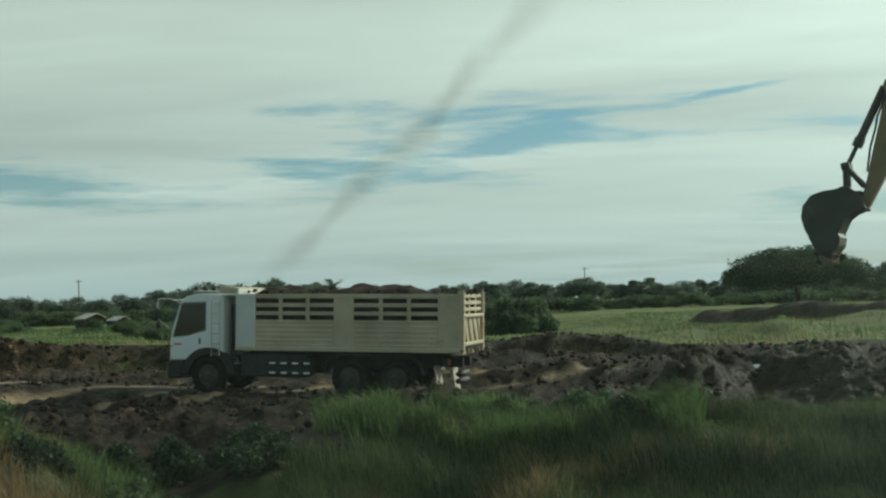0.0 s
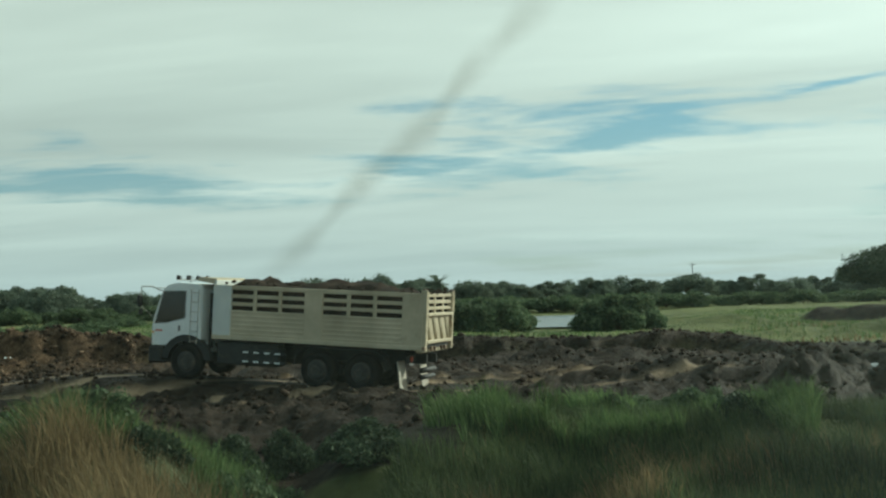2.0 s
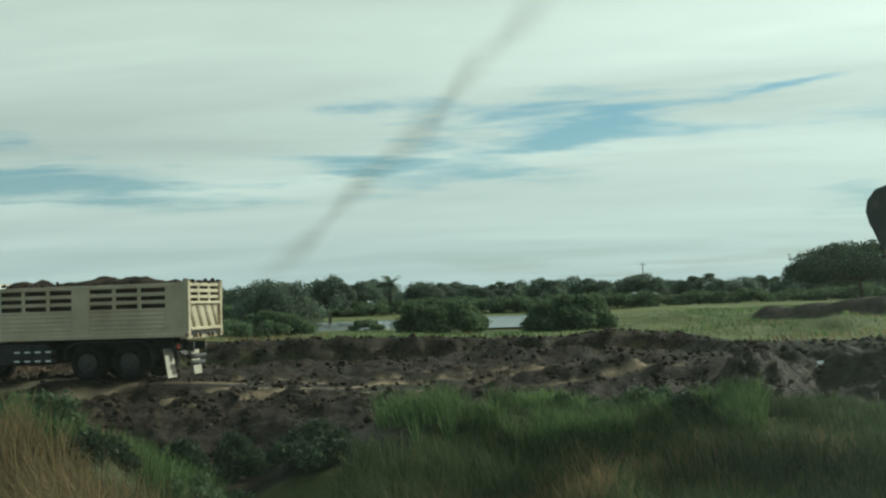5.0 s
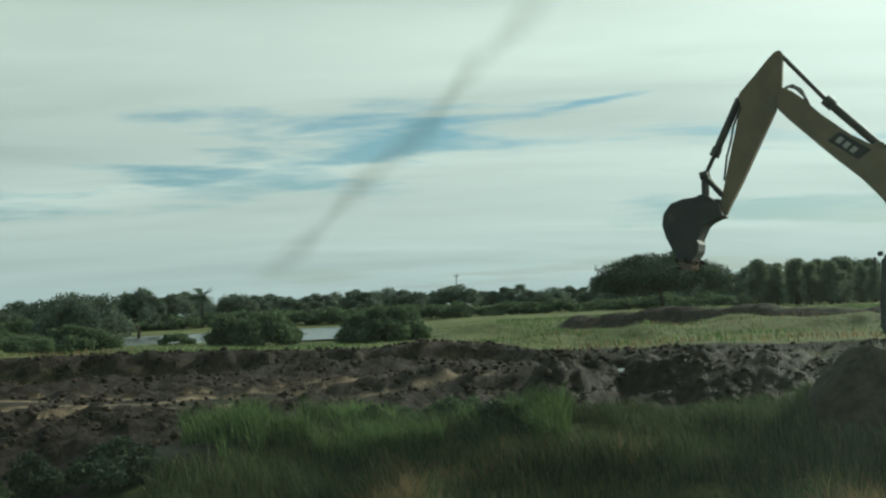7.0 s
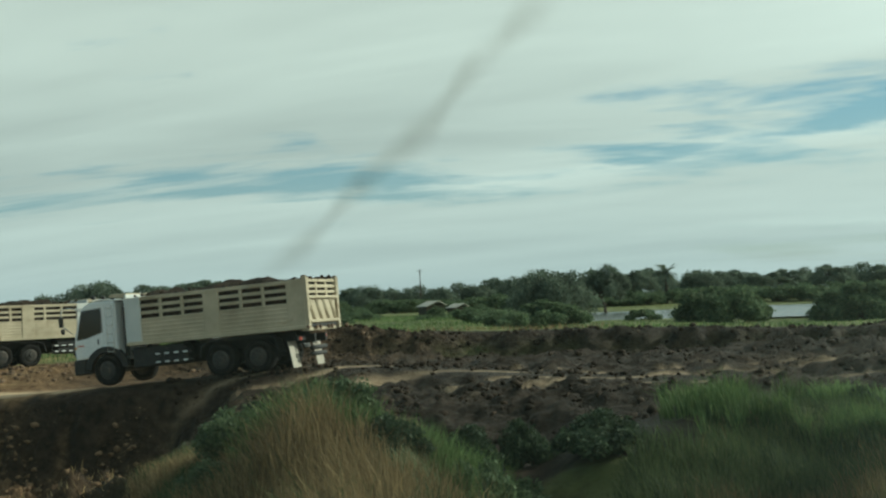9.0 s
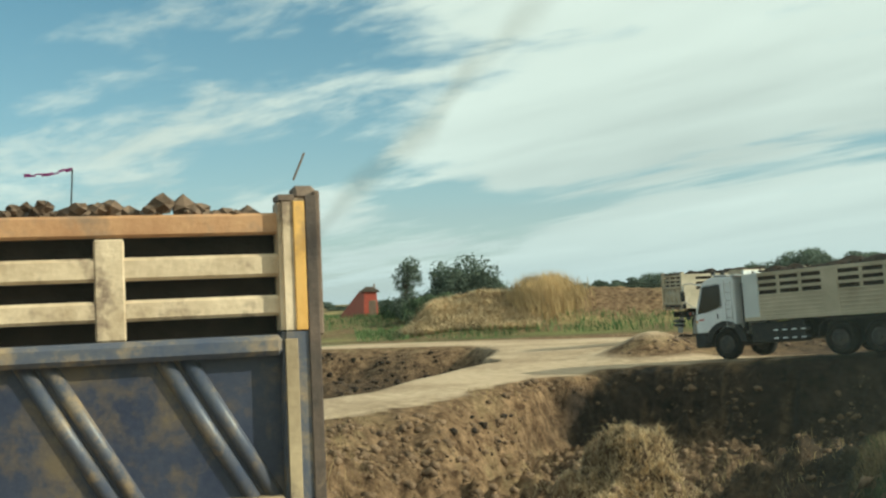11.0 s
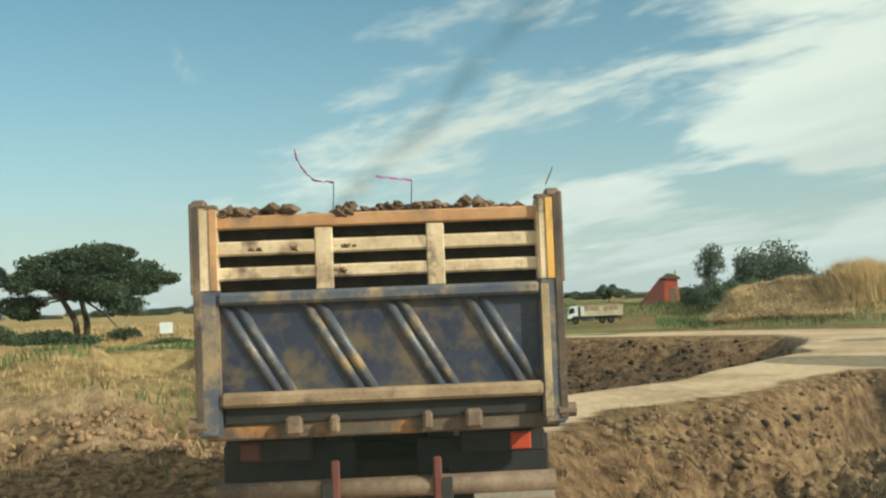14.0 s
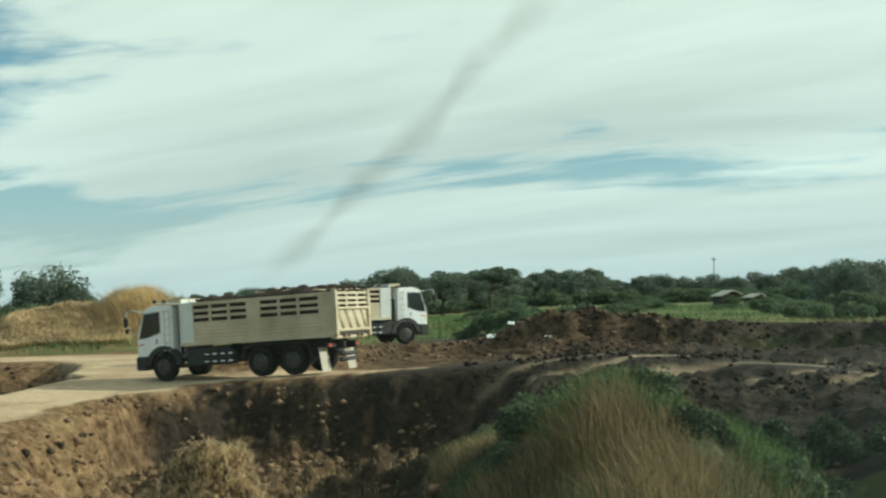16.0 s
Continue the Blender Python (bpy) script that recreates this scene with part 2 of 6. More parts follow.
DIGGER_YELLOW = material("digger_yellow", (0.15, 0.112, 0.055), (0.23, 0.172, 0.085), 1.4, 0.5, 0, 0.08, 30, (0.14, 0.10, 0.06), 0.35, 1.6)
DIGGER_DARK = material("digger_dark", (0.018, 0.018, 0.018), (0.05, 0.045, 0.04), 2.0, 0.6, 0.1, 0.15, 30, (0.10, 0.075, 0.05), 0.3, 2.0)
PINK_CLOTH = material("pink_ribbon", (0.34, 0.04, 0.20), (0.60, 0.16, 0.40), 12.0, 0.8, 0, 0.1)
CLOD_DRY = material("dry_clod", (0.14, 0.085, 0.046), (0.36, 0.235, 0.135), 2.2, 0.95, 0, 0.6, 14)
CLOD_PIT = material("pit_clod", (0.10, 0.064, 0.038), (0.27, 0.18, 0.11), 2.2, 0.95, 0, 0.6, 14)
CLOD_MID = material("damp_clod", (0.08, 0.054, 0.036), (0.22, 0.15, 0.10), 2.2, 0.95, 0, 0.6, 14)
CLOD_WET = material("moist_clod", (0.015, 0.011, 0.008), (0.058, 0.040, 0.028), 1.6, 0.8, 0, 0.6, 14)
BARK = material("bark", (0.05, 0.04, 0.03), (0.12, 0.095, 0.07), 3.0, 0.9, 0, 0.5, 25)
RED_TIN = material("red_tin", (0.34, 0.05, 0.03), (0.46, 0.09, 0.05), 1.2, 0.6, 0, 0.1, 20, (0.14, 0.045, 0.03), 0.3, 1.0)
PALE_TIN = material("pale_tin_roof", (0.34, 0.31, 0.25), (0.50, 0.46, 0.38), 1.0, 0.5, 0.3, 0.1, 20, (0.25, 0.19, 0.13), 0.3, 0.8)
BOARD_WHITE = material("white_board", (0.7, 0.7, 0.68), (0.8, 0.8, 0.78), 3.0, 0.5, 0, 0.05)
GRASS_GREEN = leafy("green_blades", (0.034, 0.050, 0.024), (0.115, 0.145, 0.062), 0.6, 0.34)
GRASS_DRY = leafy("dry_blades", (0.30, 0.205, 0.095), (0.62, 0.46, 0.235), 0.7, 0.42)
GRASS_MIX = leafy("field_blades", (0.055, 0.095, 0.034), (0.175, 0.24, 0.088))
GRASS_STRAW = leafy("straw_blades", (0.42, 0.31, 0.17), (0.68, 0.53, 0.32), 0.8, 0.3)
GRASS_SILVER = leafy("silver_blades", (0.10, 0.13, 0.06), (0.32, 0.36, 0.21), 0.5, 0.4)
GRASS_OLIVE = leafy("withered_blades", (0.105, 0.080, 0.042), (0.32, 0.24, 0.125), 0.7, 0.35)
# far trees: distance haze is put into this lighter, greyer leaf colour
LEAF_HAZED = leafy("hazed_far_leaves", (0.085, 0.110, 0.082), (0.180, 0.215, 0.155), 0.7, 0.40)
LEAF_DEEP = leafy("deep_green_leaves", (0.032, 0.050, 0.030), (0.085, 0.112, 0.062), 0.6, 0.3)
LEAF_SHRUB = leafy("shrub_leaves", (0.058, 0.090, 0.048), (0.150, 0.192, 0.10), 0.6, 0.4)
LEAF_GREY = leafy("grey_green_leaves", (0.11, 0.14, 0.09), (0.24, 0.28, 0.18), 0.6, 0.55)


# ---- mesh helpers ----
def part(name, bm, mat, parent=None, label="", smooth=False):
    me = bpy.data.meshes.new(name)
    bmesh.ops.recalc_face_normals(bm, faces=bm.faces)
    bm.to_mesh(me)
    bm.free()
    me.materials.append(mat)
    if smooth:
        for p in me.polygons:
            p.use_smooth = True
    ob = new(name, me)
    if parent is not None:
        ob.parent = parent
    if label:
        ob["label"] = label
    return ob


def box(bm, c, s, m=None):
    m = m or Matrix.Identity(4)
    return bmesh.ops.create_cube(bm, size=1.0, matrix=m @ Matrix.Translation(c) @ Matrix.Diagonal((*s, 1)))["verts"]


def bevel(bm, w=0.02, seg=1):
    bmesh.ops.bevel(bm, geom=bm.edges[:], offset=w, segments=seg, affect="EDGES", clamp_overlap=True)
    return bm


def bbox(c, s, w=0.015, m=None):
    bm = bmesh.new()
    box(bm, c, s, m)
    return bevel(bm, w)


def rod(bm, a, b, r, r2=None, seg=10):
    a, b = Vector(a), Vector(b)
    d = b - a
    m = Matrix.Translation((a + b) / 2) @ d.to_track_quat("Z", "Y").to_matrix().to_4x4()
    bmesh.ops.create_cone(bm, cap_ends=True, segments=seg, radius1=r, radius2=r if r2 is None else r2, depth=d.length, matrix=m)
    return bm


def prism(bm, pts, y0, y1):
    """The outline pts (x, z) drawn out from y0 to y1."""
    a = [bm.verts.new((x, y0, z)) for x, z in pts]
    b = [bm.verts.new((x, y1, z)) for x, z in pts]
    bm.faces.new(a)
    bm.faces.new(b[::-1])
    for i in range(len(pts)):
        j = (i + 1) % len(pts)
        bm.faces.new((a[i], b[i], b[j], a[j]))
    return bm


def tube(bm, pts, r, seg=6):
    for a, b in zip(pts, pts[1:]):
        rod(bm, a, b, r, seg=seg)
    return bm


def from_arrays(name, verts, faces, mat, smooth=False):
    """A mesh object from numpy arrays; faces all have the same number of corners."""
    me = bpy.data.meshes.new(name)
    k = faces.shape[1]
    me.vertices.add(len(verts))
    me.vertices.foreach_set("co", np.asarray(verts, np.float32).ravel())
    me.loops.add(faces.size)
    me.loops.foreach_set("vertex_index", faces.astype(np.int32).ravel())
    me.polygons.add(len(faces))
    me.polygons.foreach_set("loop_start", np.arange(0, faces.size, k, dtype=np.int32))
    if smooth:
        me.polygons.foreach_set("use_smooth", np.ones(len(faces), bool))
    me.update(calc_edges=True)
    me.materials.append(mat)
    return new(name, me)


def vnoise(x, y, seed=0):
    """Smooth value noise in 0..1 over the plan."""
    xi, yi = np.floor(x), np.floor(y)
    fx, fy = x - xi, y - yi
    fx, fy = fx * fx * (3 - 2 * fx), fy * fy * (3 - 2 * fy)

    def h(i, j):
        s = np.sin(i * 127.1 + j * 311.7 + seed * 74.7) * 43758.5453
        return s - np.floor(s)
    return (h(xi, yi) * (1 - fx) + h(xi + 1, yi) * fx) * (1 - fy) + (h(xi, yi + 1) * (1 - fx) + h(xi + 1, yi + 1) * fx) * fy


def fbm(x, y, octaves=4, seed=0):
    v, a, t = 0, 0.5, 0
    for i in range(octaves):
        v, t = v + a * vnoise(x * 2 ** i, y * 2 ** i, seed + i * 13), t + a
        a *= 0.5
    return v / t


def step(a, b, v):
    t = np.clip((v - a) / (b - a), 0, 1)
    return t * t * (3 - 2 * t)


def bump_at(a, d, a0, d0, wa, wd):
    """A hump round azimuth a0 and distance d0; wa in degrees, wd in metres."""
    return np.exp(-((a - a0) / wa) ** 2 - ((d - d0) / wd) ** 2)


def lane_mid(a):
    """How far off the middle of the wheel track lies that the white tipper takes."""
    return np.interp(a, (-14, -0.6, 6, 12, 19, 24, 29, 35, 40, 48, 54), (30.6, 31.4, 32.0, 33.4, 35.3, 36.8, 37.6, 38.8, 40.0, 41.0, 41.0))


def lane_height(a):
    return np.interp(a, (-20, -1, 8, 13, 17, 22, 27, 33, 38, 46, 55), (-0.18, -0.18, -0.06, 0.14, 0.36, 0.52, 0.28, 0.03, -0.12, -0.42, -0.42))


def plan(a, d):
    """The ground at azimuth a (degrees) and distance d (metres): height and the shares of grass, dry growth, track with
    rut glints, and wet soil with painted pit shade.
    """
    x, y = -np.sin(np.radians(a)) * d, np.cos(np.radians(a)) * d
    n1, n2, n3 = fbm(x / 9, y / 9, 3, 1) - 0.5, fbm(x / 2.4, y / 2.4, 3, 5) - 0.5, fbm(x / 0.6, y / 0.6, 3, 9) - 0.5
    n4 = fbm(x / 0.21, y / 0.21, 2, 15) - 0.5
    lump = 0.22 * np.abs(2 * fbm(x / 1.5 + 3, y / 1.5, 2, 61) - 1) * 2 + 0.26 * np.abs(2 * vnoise(x / 0.42, y / 0.42, 71) - 1) + 0.16 * np.abs(2 * vnoise(x / 0.2, y / 0.2, 81) - 1) - 0.27
    lean = 3.2 * (1 - step(23, 28, d))
    right = 1 - step(26 + lean, 32 + lean, a)                       # the wet side
    wob = 5 * n1
    # -- wet side: grass belt, mud with ruts, cut bank, field
    zr = -0.45 + 0.0 * a
    near = 8.5 * step(-8, -13, a)
    zr = zr + 0.35 * step(14, 21, d) * (1 - step(8, 13, a))
    zr = zr + 1.05 * bump_at(a, d, 23.2, 17, 4.4, 3.2) - 0.5 * bump_at(a, d, 13, 20, 5, 4) + (0.55 + 0.5 * bump_at(a, d, 22, 18, 6, 5)) * n2 * (1 - step(21, 24, d)) + 0.5 * n1 * (1 - step(21, 24, d))
    zr = zr - (0.72 * step(20.8, 17.2, d + 2.0 * n2) - 0.12 * bump_at(a, d, 0, 21, 40, 1.2)) * (1 - step(12, 18, a))
    mud = step(22, 25, d + wob * 0.3) * (1 - step(46.5, 50, d + near + wob * 0.5))
    zr = np.where(d > 22, zr * (1 - step(22, 27, d)), zr)
    zr = zr + mud * (0.55 * n2 + 0.25 * n3 + 0.35 * n1 + 0.15 * n4 + 0.75 * lump)
    rut = np.exp(-((np.mod(d + 0.18 * a, 2.1) - 1.05) / 0.22) ** 2) * step(27, 29, d) * (1 - step(36, 38, d))
    zr = zr - 0.14 * rut * mud
    bank = step(47.6 - 0.15 * near, 49.0 + 0.2 * near, d + near + wob * 0.5 + 2.2 * n2 + 1.6 * n3)
    zr = zr + np.interp(a, (-12, -4, 8), (0.5, 0.6, 0.9)) * bank + 0.3 * n2 * bank * (1 - step(52, 58, d)) + 0.5 * n1 * bank * (1 - step(80, 160, d))
    zr = zr + 0.35 * bump_at(a, d, -6, 50, 2.5, 1.6) + 0.4 * bump_at(a, d, -11.5, 49, 1.5, 1.5) + 0.35 * bump_at(a, d, -2, 44, 4, 1.2) + (0.62 + n2) * bump_at(a, d, 26, 49, 6, 5)
    zr = zr + 0.35 * bump_at(a, d, -6, 35, 4, 2.0)
    zr = zr + (0.82 + 0.8 * n2 + 0.2 * lump + 0.25 * n3) * np.exp(-((d - 27.5) / 2.6) ** 2) * step(-10, -13, a) * (1 - step(-22, -25, a))
    zr = zr + (1.35 + 0.7 * n2 + 0.3 * n3 + 0.5 * lump) * np.exp(-((d - 21.5) / 2.0) ** 2) * step(-22.5, -26.5, a)
    ridge_d = d - 72 - 0.6 * (a + 14) - 5 * n1
    zr = zr + (1.0 + 0.6 * n2 + 0.8 * n1) * np.exp(-(ridge_d / np.where(ridge_d < 0, 1.3, 3.2)) ** 2) * step(-11.5, -13, a) * (1 - step(-34, -40, a))
    for a0, d0, wa, hh in ((-9, 63, 2.2, 0.5), (-16, 50, 3.0, 0.55), (-21, 61, 3.5, 0.6), (-27, 52, 3.0, 0.6), (-6, 82, 3.5, 0.4), (-30, 84, 4.0, 0.5)):
        off = d - d0 - 4 * n1
        zr = zr + (hh + 0.5 * n2) * np.exp(-((a - a0) / wa) ** 2 - (off / np.where(off < 0, 1.2, 3.0)) ** 2)
    zr = zr + (0.45 + n2 * 0.5) * np.exp(-((d - 56) / 2.5) ** 2) * step(-14, -17, a) * (1 - step(-24, -30, a))
    water = step(92, 94, d) * (1 - step(150, 156, d)) * step(-3.4, -2.4, a) * (1 - step(9.5, 10.5, a))
    zr = zr - 0.60 * step(50, 82, d) * (1 - step(160, 200, d)) * step(-9, -4, a) * (1 - step(11, 16, a)) - 0.5 * water
    gr = (1 - mud) * (1 - step(0, 1.2, d - 17.5 - 5 * n2) * step(3.5, 5, a) * (1 - step(15.5, 19, a)) * (1 - step(44, 46, d)))
    gr = gr * (1 - step(0.2, 0.75, np.exp(-((d - 27.5) / 3.2) ** 2) * step(-10, -13, a)))
    gr = gr * (1 - step(0.2, 0.75, np.exp(-((d - 21.5) / 2.6) ** 2) * step(-22.5, -26, a)))
    gr = gr * (1 - bank * (1 - step(49.5, 51.5, d + near + wob * 0.5 + 3 * n2)))
    gr = gr * (1 - step(0.3, 0.6, bump_at(a, d, 26, 50, 7, 6)))
    gr = gr * (1 - step(0.35, 0.8, np.exp(-((ridge_d + 1) / 1.6) ** 2) * step(-11.5, -13, a) + n2)) * step(6.5, 9.5, d + 3 * n2)
    # -- dry side: near pit, haul road, second pit, far field
    edge = np.interp(a, (26, 35, 40, 43.5, 46, 49, 52, 59, 63, 66, 70), (39, 38.3, 38.8, 39.0, 37.4, 34.0, 29.8, 25.2, 21.0, 14.0, 3.0)) + 2.4 * n2 + 1.8 * n3 + 0.7 * n4 + np.interp(a, (34, 40, 44, 52), (1.2, 0.8, 0.25, 0.2)) * (vnoise(a / 0.8, d / 3, 5) + 0.6 * vnoise(a / 0.33, d / 2, 6) - 0.8)
    far = np.interp(a, (26, 35, 45, 49.3, 55, 62.7, 68, 75, 82), (44, 43.5, 46, 46, 34, 28.5, 26, 14, 9))
    steep = np.interp(a, (30, 46, 50, 58), (2.0, 2.6, 7.0, 9.0)) + 1.5 * n2
    zl = -0.35 + 0.35 * step(24, 16, d) * step(5.0, 8.5, d) + 0.0 * a
    pit = step(0, 1, (edge - d) / steep) * step(7, 10, d)
    zl = zl - pit * (np.interp(a, (40, 50), (2.3, 1.75)) + 0.6 * n1) + pit * (0.9 * n2 + 0.6 * n3 + 0.35 * n4 + 1.9 * lump)
    zl = zl + pit * (1.55 + 1.0 * lump + 0.8 * n2) * bump_at(a, d, 42.3, 20.7, 4.2, 2.3) + pit * 1.2 * bump_at(a, d, 34, 24, 3.5, 2.5)
    road = step(-0.1, 0.8, d - edge) * (1 - step(0, 1.2, d - far - 1.0 * n2))
    up = np.interp(a, (30, 45, 62.7, 75, 90), (58, 62, 72, 70, 66))
    pit2 = step(0.4, 3.5, d - far) * (1 - step(-7, -0.5, d - up + 2 * n2)) * step(0, 1, (a - 48.9 - 0.0035 * (d - 52) ** 2 - 1.5 * n2) / 0.9) * (1 - step(69, 73, a))
    zl = zl - pit2 * (1.7 - 0.9 * n2 - 0.3 * n3 - 0.9 * lump)
    yard = step(0.2, 1.5, d - far) * (1 - step(-1, 0.5, d - up)) * step(39, 42, a + 4 * n2) * (1 - step(48.4, 49.8, a - 0.0035 * (d - 52) ** 2 - 1.5 * n2))
    road2 = step(-0.5, 0.5, d - up) * (1 - step(6, 8, d - up)) * step(30, 36, a) * (1 - step(70, 76, a))
    slope = (0.75 * step(20.5, 24.5, d + 3.0 * n2 + 5 * n1) + 0.25 * step(25, 42, d)) * step(70, 76, a)
    zl = zl + 0.75 * slope + 0.9 * n2 * slope * (1 - step(30, 60, d)) + 2.0 * n1 * slope * (1 - step(60, 120, d))
    zl = zl + (0.75 + 0.5 * n2) * bump_at(a, d, 87.5, 34, 6.0, 5.0) * step(70, 76, a)
    cut = step(78, 79, a) * (1 - step(81.5, 83, a)) * step(38, 40, d) * (1 - step(52, 54, d))
    zl = zl - 0.9 * cut
    ridge = step(36, 40, a) * (1 - step(50.8, 53.6, a + 3 * n2)) * np.exp(-((d - 92) / 7.0) ** 2)
    zl = zl + ridge * (np.interp(a, (40, 44, 46, 47.5, 50.0), (2.6, 2.7, 2.3, 2.3, 2.4)) + 1.0 * n1 + 0.8 * n2 + 0.5 * lump)
    zl = zl + 0.45 * step(78, 110, d) * (1 - step(50, 54, a)) + 1.1 * step(102, 124, d) * step(50, 54, a) * (1 - step(60, 68, a)) * (1 - step(140, 200, d))
    zl = zl + 0.6 * bump_at(a, d, 36, 54, 7, 6) + (0.7 + n2 + lump) * bump_at(a, d, 32.5, 49.5, 3.5, 2.2) + (0.9 + n2) * bump_at(a, d, 41.0, 46.5, 2.0, 1.8)
    gl = np.clip(step(71, 76, d + 4 * n2) * (0.72 + 1.6 * n1 + 1.2 * n2) * (1 - step(0.25, 0.6, ridge)) + slope * step(20, 25, d), 0, 1)
    face = step(71, 75, a) * step(15, 19, d + 3 * n2) * (1 - step(26, 38, d + 6 * n2))
    zl = zl + face * (0.4 * lump + 0.3 * n3 + 0.5 * n2)
    z = zr * right + zl * (1 - right)
    lane = np.exp(-((d - lane_mid(a)) / 2.1) ** 4) * step(-14, -9, a) * (1 - step(50, 54, a))
    z = z * (1 - lane) + (lane_height(a) + 0.05 * n2 - 0.03 * rut) * lane
    grass = gr * right + gl * (1 - right)
    dry = np.clip((1 - right) * (slope * 0.9 + 0.6 * ridge + 0.35 * pit + (0.35 + 2 * n1) * step(78, 84, d) * (1 - step(56, 60, a))) + right * 0.15 + 1.2 * n1 * (1 - right), 0, 1)
    road = road * (1 - step(0.15, 0.4, bump_at(a, d, 41.0, 46.5, 2.2, 2.2)))
    road = road * step(4.0, 7.5, d + 3 * n2)
    road = road + (0.04 + 0.6 * n2) * face + (0.55 + 0.8 * n2) * step(0.1, 0.4, ridge) * step(45, 47, a)
    # last term: sky glints on wet ruts, painted with the pale road colour
    road = np.clip(((road + road2) * (0.85 + 0.9 * n2) + yard * (0.8 + 1.0 * n2)) * (1 - right) + (0.45 + n2 + n1) * rut * mud * right * step(-12, -4, a), 0, 1)
    # real damp on the right; over the pits it paints their walls' shade
    wet_shade = np.clip(right * (1.04 + 0.7 * n1) + (1 - right) * (step(0.02, 0.25, pit) * (1 - 0.5 * step(0.85, 1.0, pit + 0.3 * n2)) * (1 - step(43.5, 48, a + 6 * n2)) + (0.8 - 0.4 * pit) * step(37, 33, a) * (1 - road) + 0.5 * pit2 + n1 * 0.5), 0, 1)
    wet_shade = np.clip(wet_shade - 0.4 * bump_at(a, d, 28, 49, 9, 7), 0, 1)
    return z, grass, dry, road, wet_shade, x, y


def height(x, y):
    a, d = np.degrees(np.arctan2(-x, y)), np.hypot(x, y)
    return plan(np.atleast_1d(a).astype(float), np.atleast_1d(d).astype(float))[0]


def on_ground(p, sink=0.0):
    return Vector((p.x, p.y, float(height(p.x, p.y)[0]) - sink))


# ---- ground ----
def ground_material():
    m = bpy.data.materials.new("ground_soil")
    m.use_nodes = True
    n, l = m.node_tree.nodes, m.node_tree.links
    b = n["Principled BSDF"]
    tc = n.new("ShaderNodeTexCoord")

    def noise_node(scale, detail=6.0, rough=0.62):
        t = n.new("ShaderNodeTexNoise")
        t.inputs["Scale"].default_value, t.inputs["Detail"].default_value, t.inputs["Roughness"].default_value = scale, detail, rough
        l.new(tc.outputs["Object"], t.inputs["Vector"])
        return t.outputs[0]

    def ramp(v, lo, hi, p0=0.35, p1=0.68):
        r = n.new("ShaderNodeValToRGB")
        r.color_ramp.elements[0].position, r.color_ramp.elements[1].position = p0, p1
        r.color_ramp.elements[0].color, r.color_ramp.elements[1].color = (*lo, 1), (*hi, 1)
        l.new(v, r.inputs[0])
        return r.outputs[0]

    def mixc(f, a, c):
        x = n.new("ShaderNodeMix")
        x.data_type = "RGBA"
        l.new(f, x.inputs["Factor"])
        l.new(a, x.inputs["A"])
        l.new(c, x.inputs["B"])
        return x.outputs["Result"]

    def attr(name):
        t = n.new("ShaderNodeAttribute")
        t.attribute_name = name
        return t.outputs["Fac"]

    n_big, n_mid, n_fine, n_clod = noise_node(0.12), noise_node(1.3, 8), noise_node(7.0, 6), noise_node(2.6, 9, 0.7)
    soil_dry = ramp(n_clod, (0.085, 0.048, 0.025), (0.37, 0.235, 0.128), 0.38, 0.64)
    # wet mud, and the painted shade of the pit walls
    soil_wet_shade = ramp(n_clod, (0.013, 0.010, 0.0075), (0.060, 0.042, 0.030), 0.36, 0.68)
    c = mixc(attr("wet_shade"), soil_dry, soil_wet_shade)
    straw = n.new("ShaderNodeMapRange")
    straw.inputs["From Min"].default_value, straw.inputs["From Max"].default_value = 0.52, 0.68
    straw.inputs["To Max"].default_value = 0.65
    l.new(noise_node(0.55, 7, 0.66), straw.inputs["Value"])
    dryer = n.new("ShaderNodeMath")
    dryer.operation = "SUBTRACT"
    dryer.use_clamp = True
    l.new(straw.outputs[0], dryer.inputs[0])
    l.new(attr("wet_shade"), dryer.inputs[1])
    c = mixc(dryer.outputs[0], c, ramp(n_fine, (0.26, 0.18, 0.085), (0.55, 0.41, 0.22)))
    c = mixc(attr("road"), c, ramp(n_clod, (0.43, 0.305, 0.185), (0.69, 0.52, 0.345), 0.3, 0.66))
    green = mixc(attr("dry"), ramp(n_big, (0.055, 0.09, 0.028), (0.16, 0.20, 0.065)), ramp(n_mid, (0.28, 0.19, 0.085), (0.50, 0.36, 0.17)))
    edge = n.new("ShaderNodeMath")
    edge.operation = "MULTIPLY_ADD"
    edge.inputs[1].default_value, edge.inputs[2].default_value = 1.5, -0.75
    l.new(n_mid, edge.inputs[0])
    sm = n.new("ShaderNodeMath")
    sm.operation = "ADD"
    sm.use_clamp = True
    l.new(attr("grass"), sm.inputs[0])
    l.new(edge.outputs[0], sm.inputs[1])
    mul = n.new("ShaderNodeMath")
    mul.operation = "MULTIPLY"
    l.new(sm.outputs[0], mul.inputs[0])
    l.new(attr("grass"), mul.inputs[1])
    c = mixc(mul.outputs[0], c, green)
    l.new(c, b.inputs["Base Color"])
    rr = n.new("ShaderNodeMapRange")
    rr.inputs["To Min"].default_value, rr.inputs["To Max"].default_value = 0.95, 0.6
    l.new(attr("wet_shade"), rr.inputs["Value"])
    l.new(rr.outputs[0], b.inputs["Roughness"])
    b.inputs["Specular IOR Level"].default_value = 0.06
    bm = n.new("ShaderNodeBump")
    bm.inputs["Strength"].default_value, bm.inputs["Distance"].default_value = 0.7, 0.12
    l.new(n_fine, bm.inputs["Height"])
    rough_bump = n.new("ShaderNodeBump")
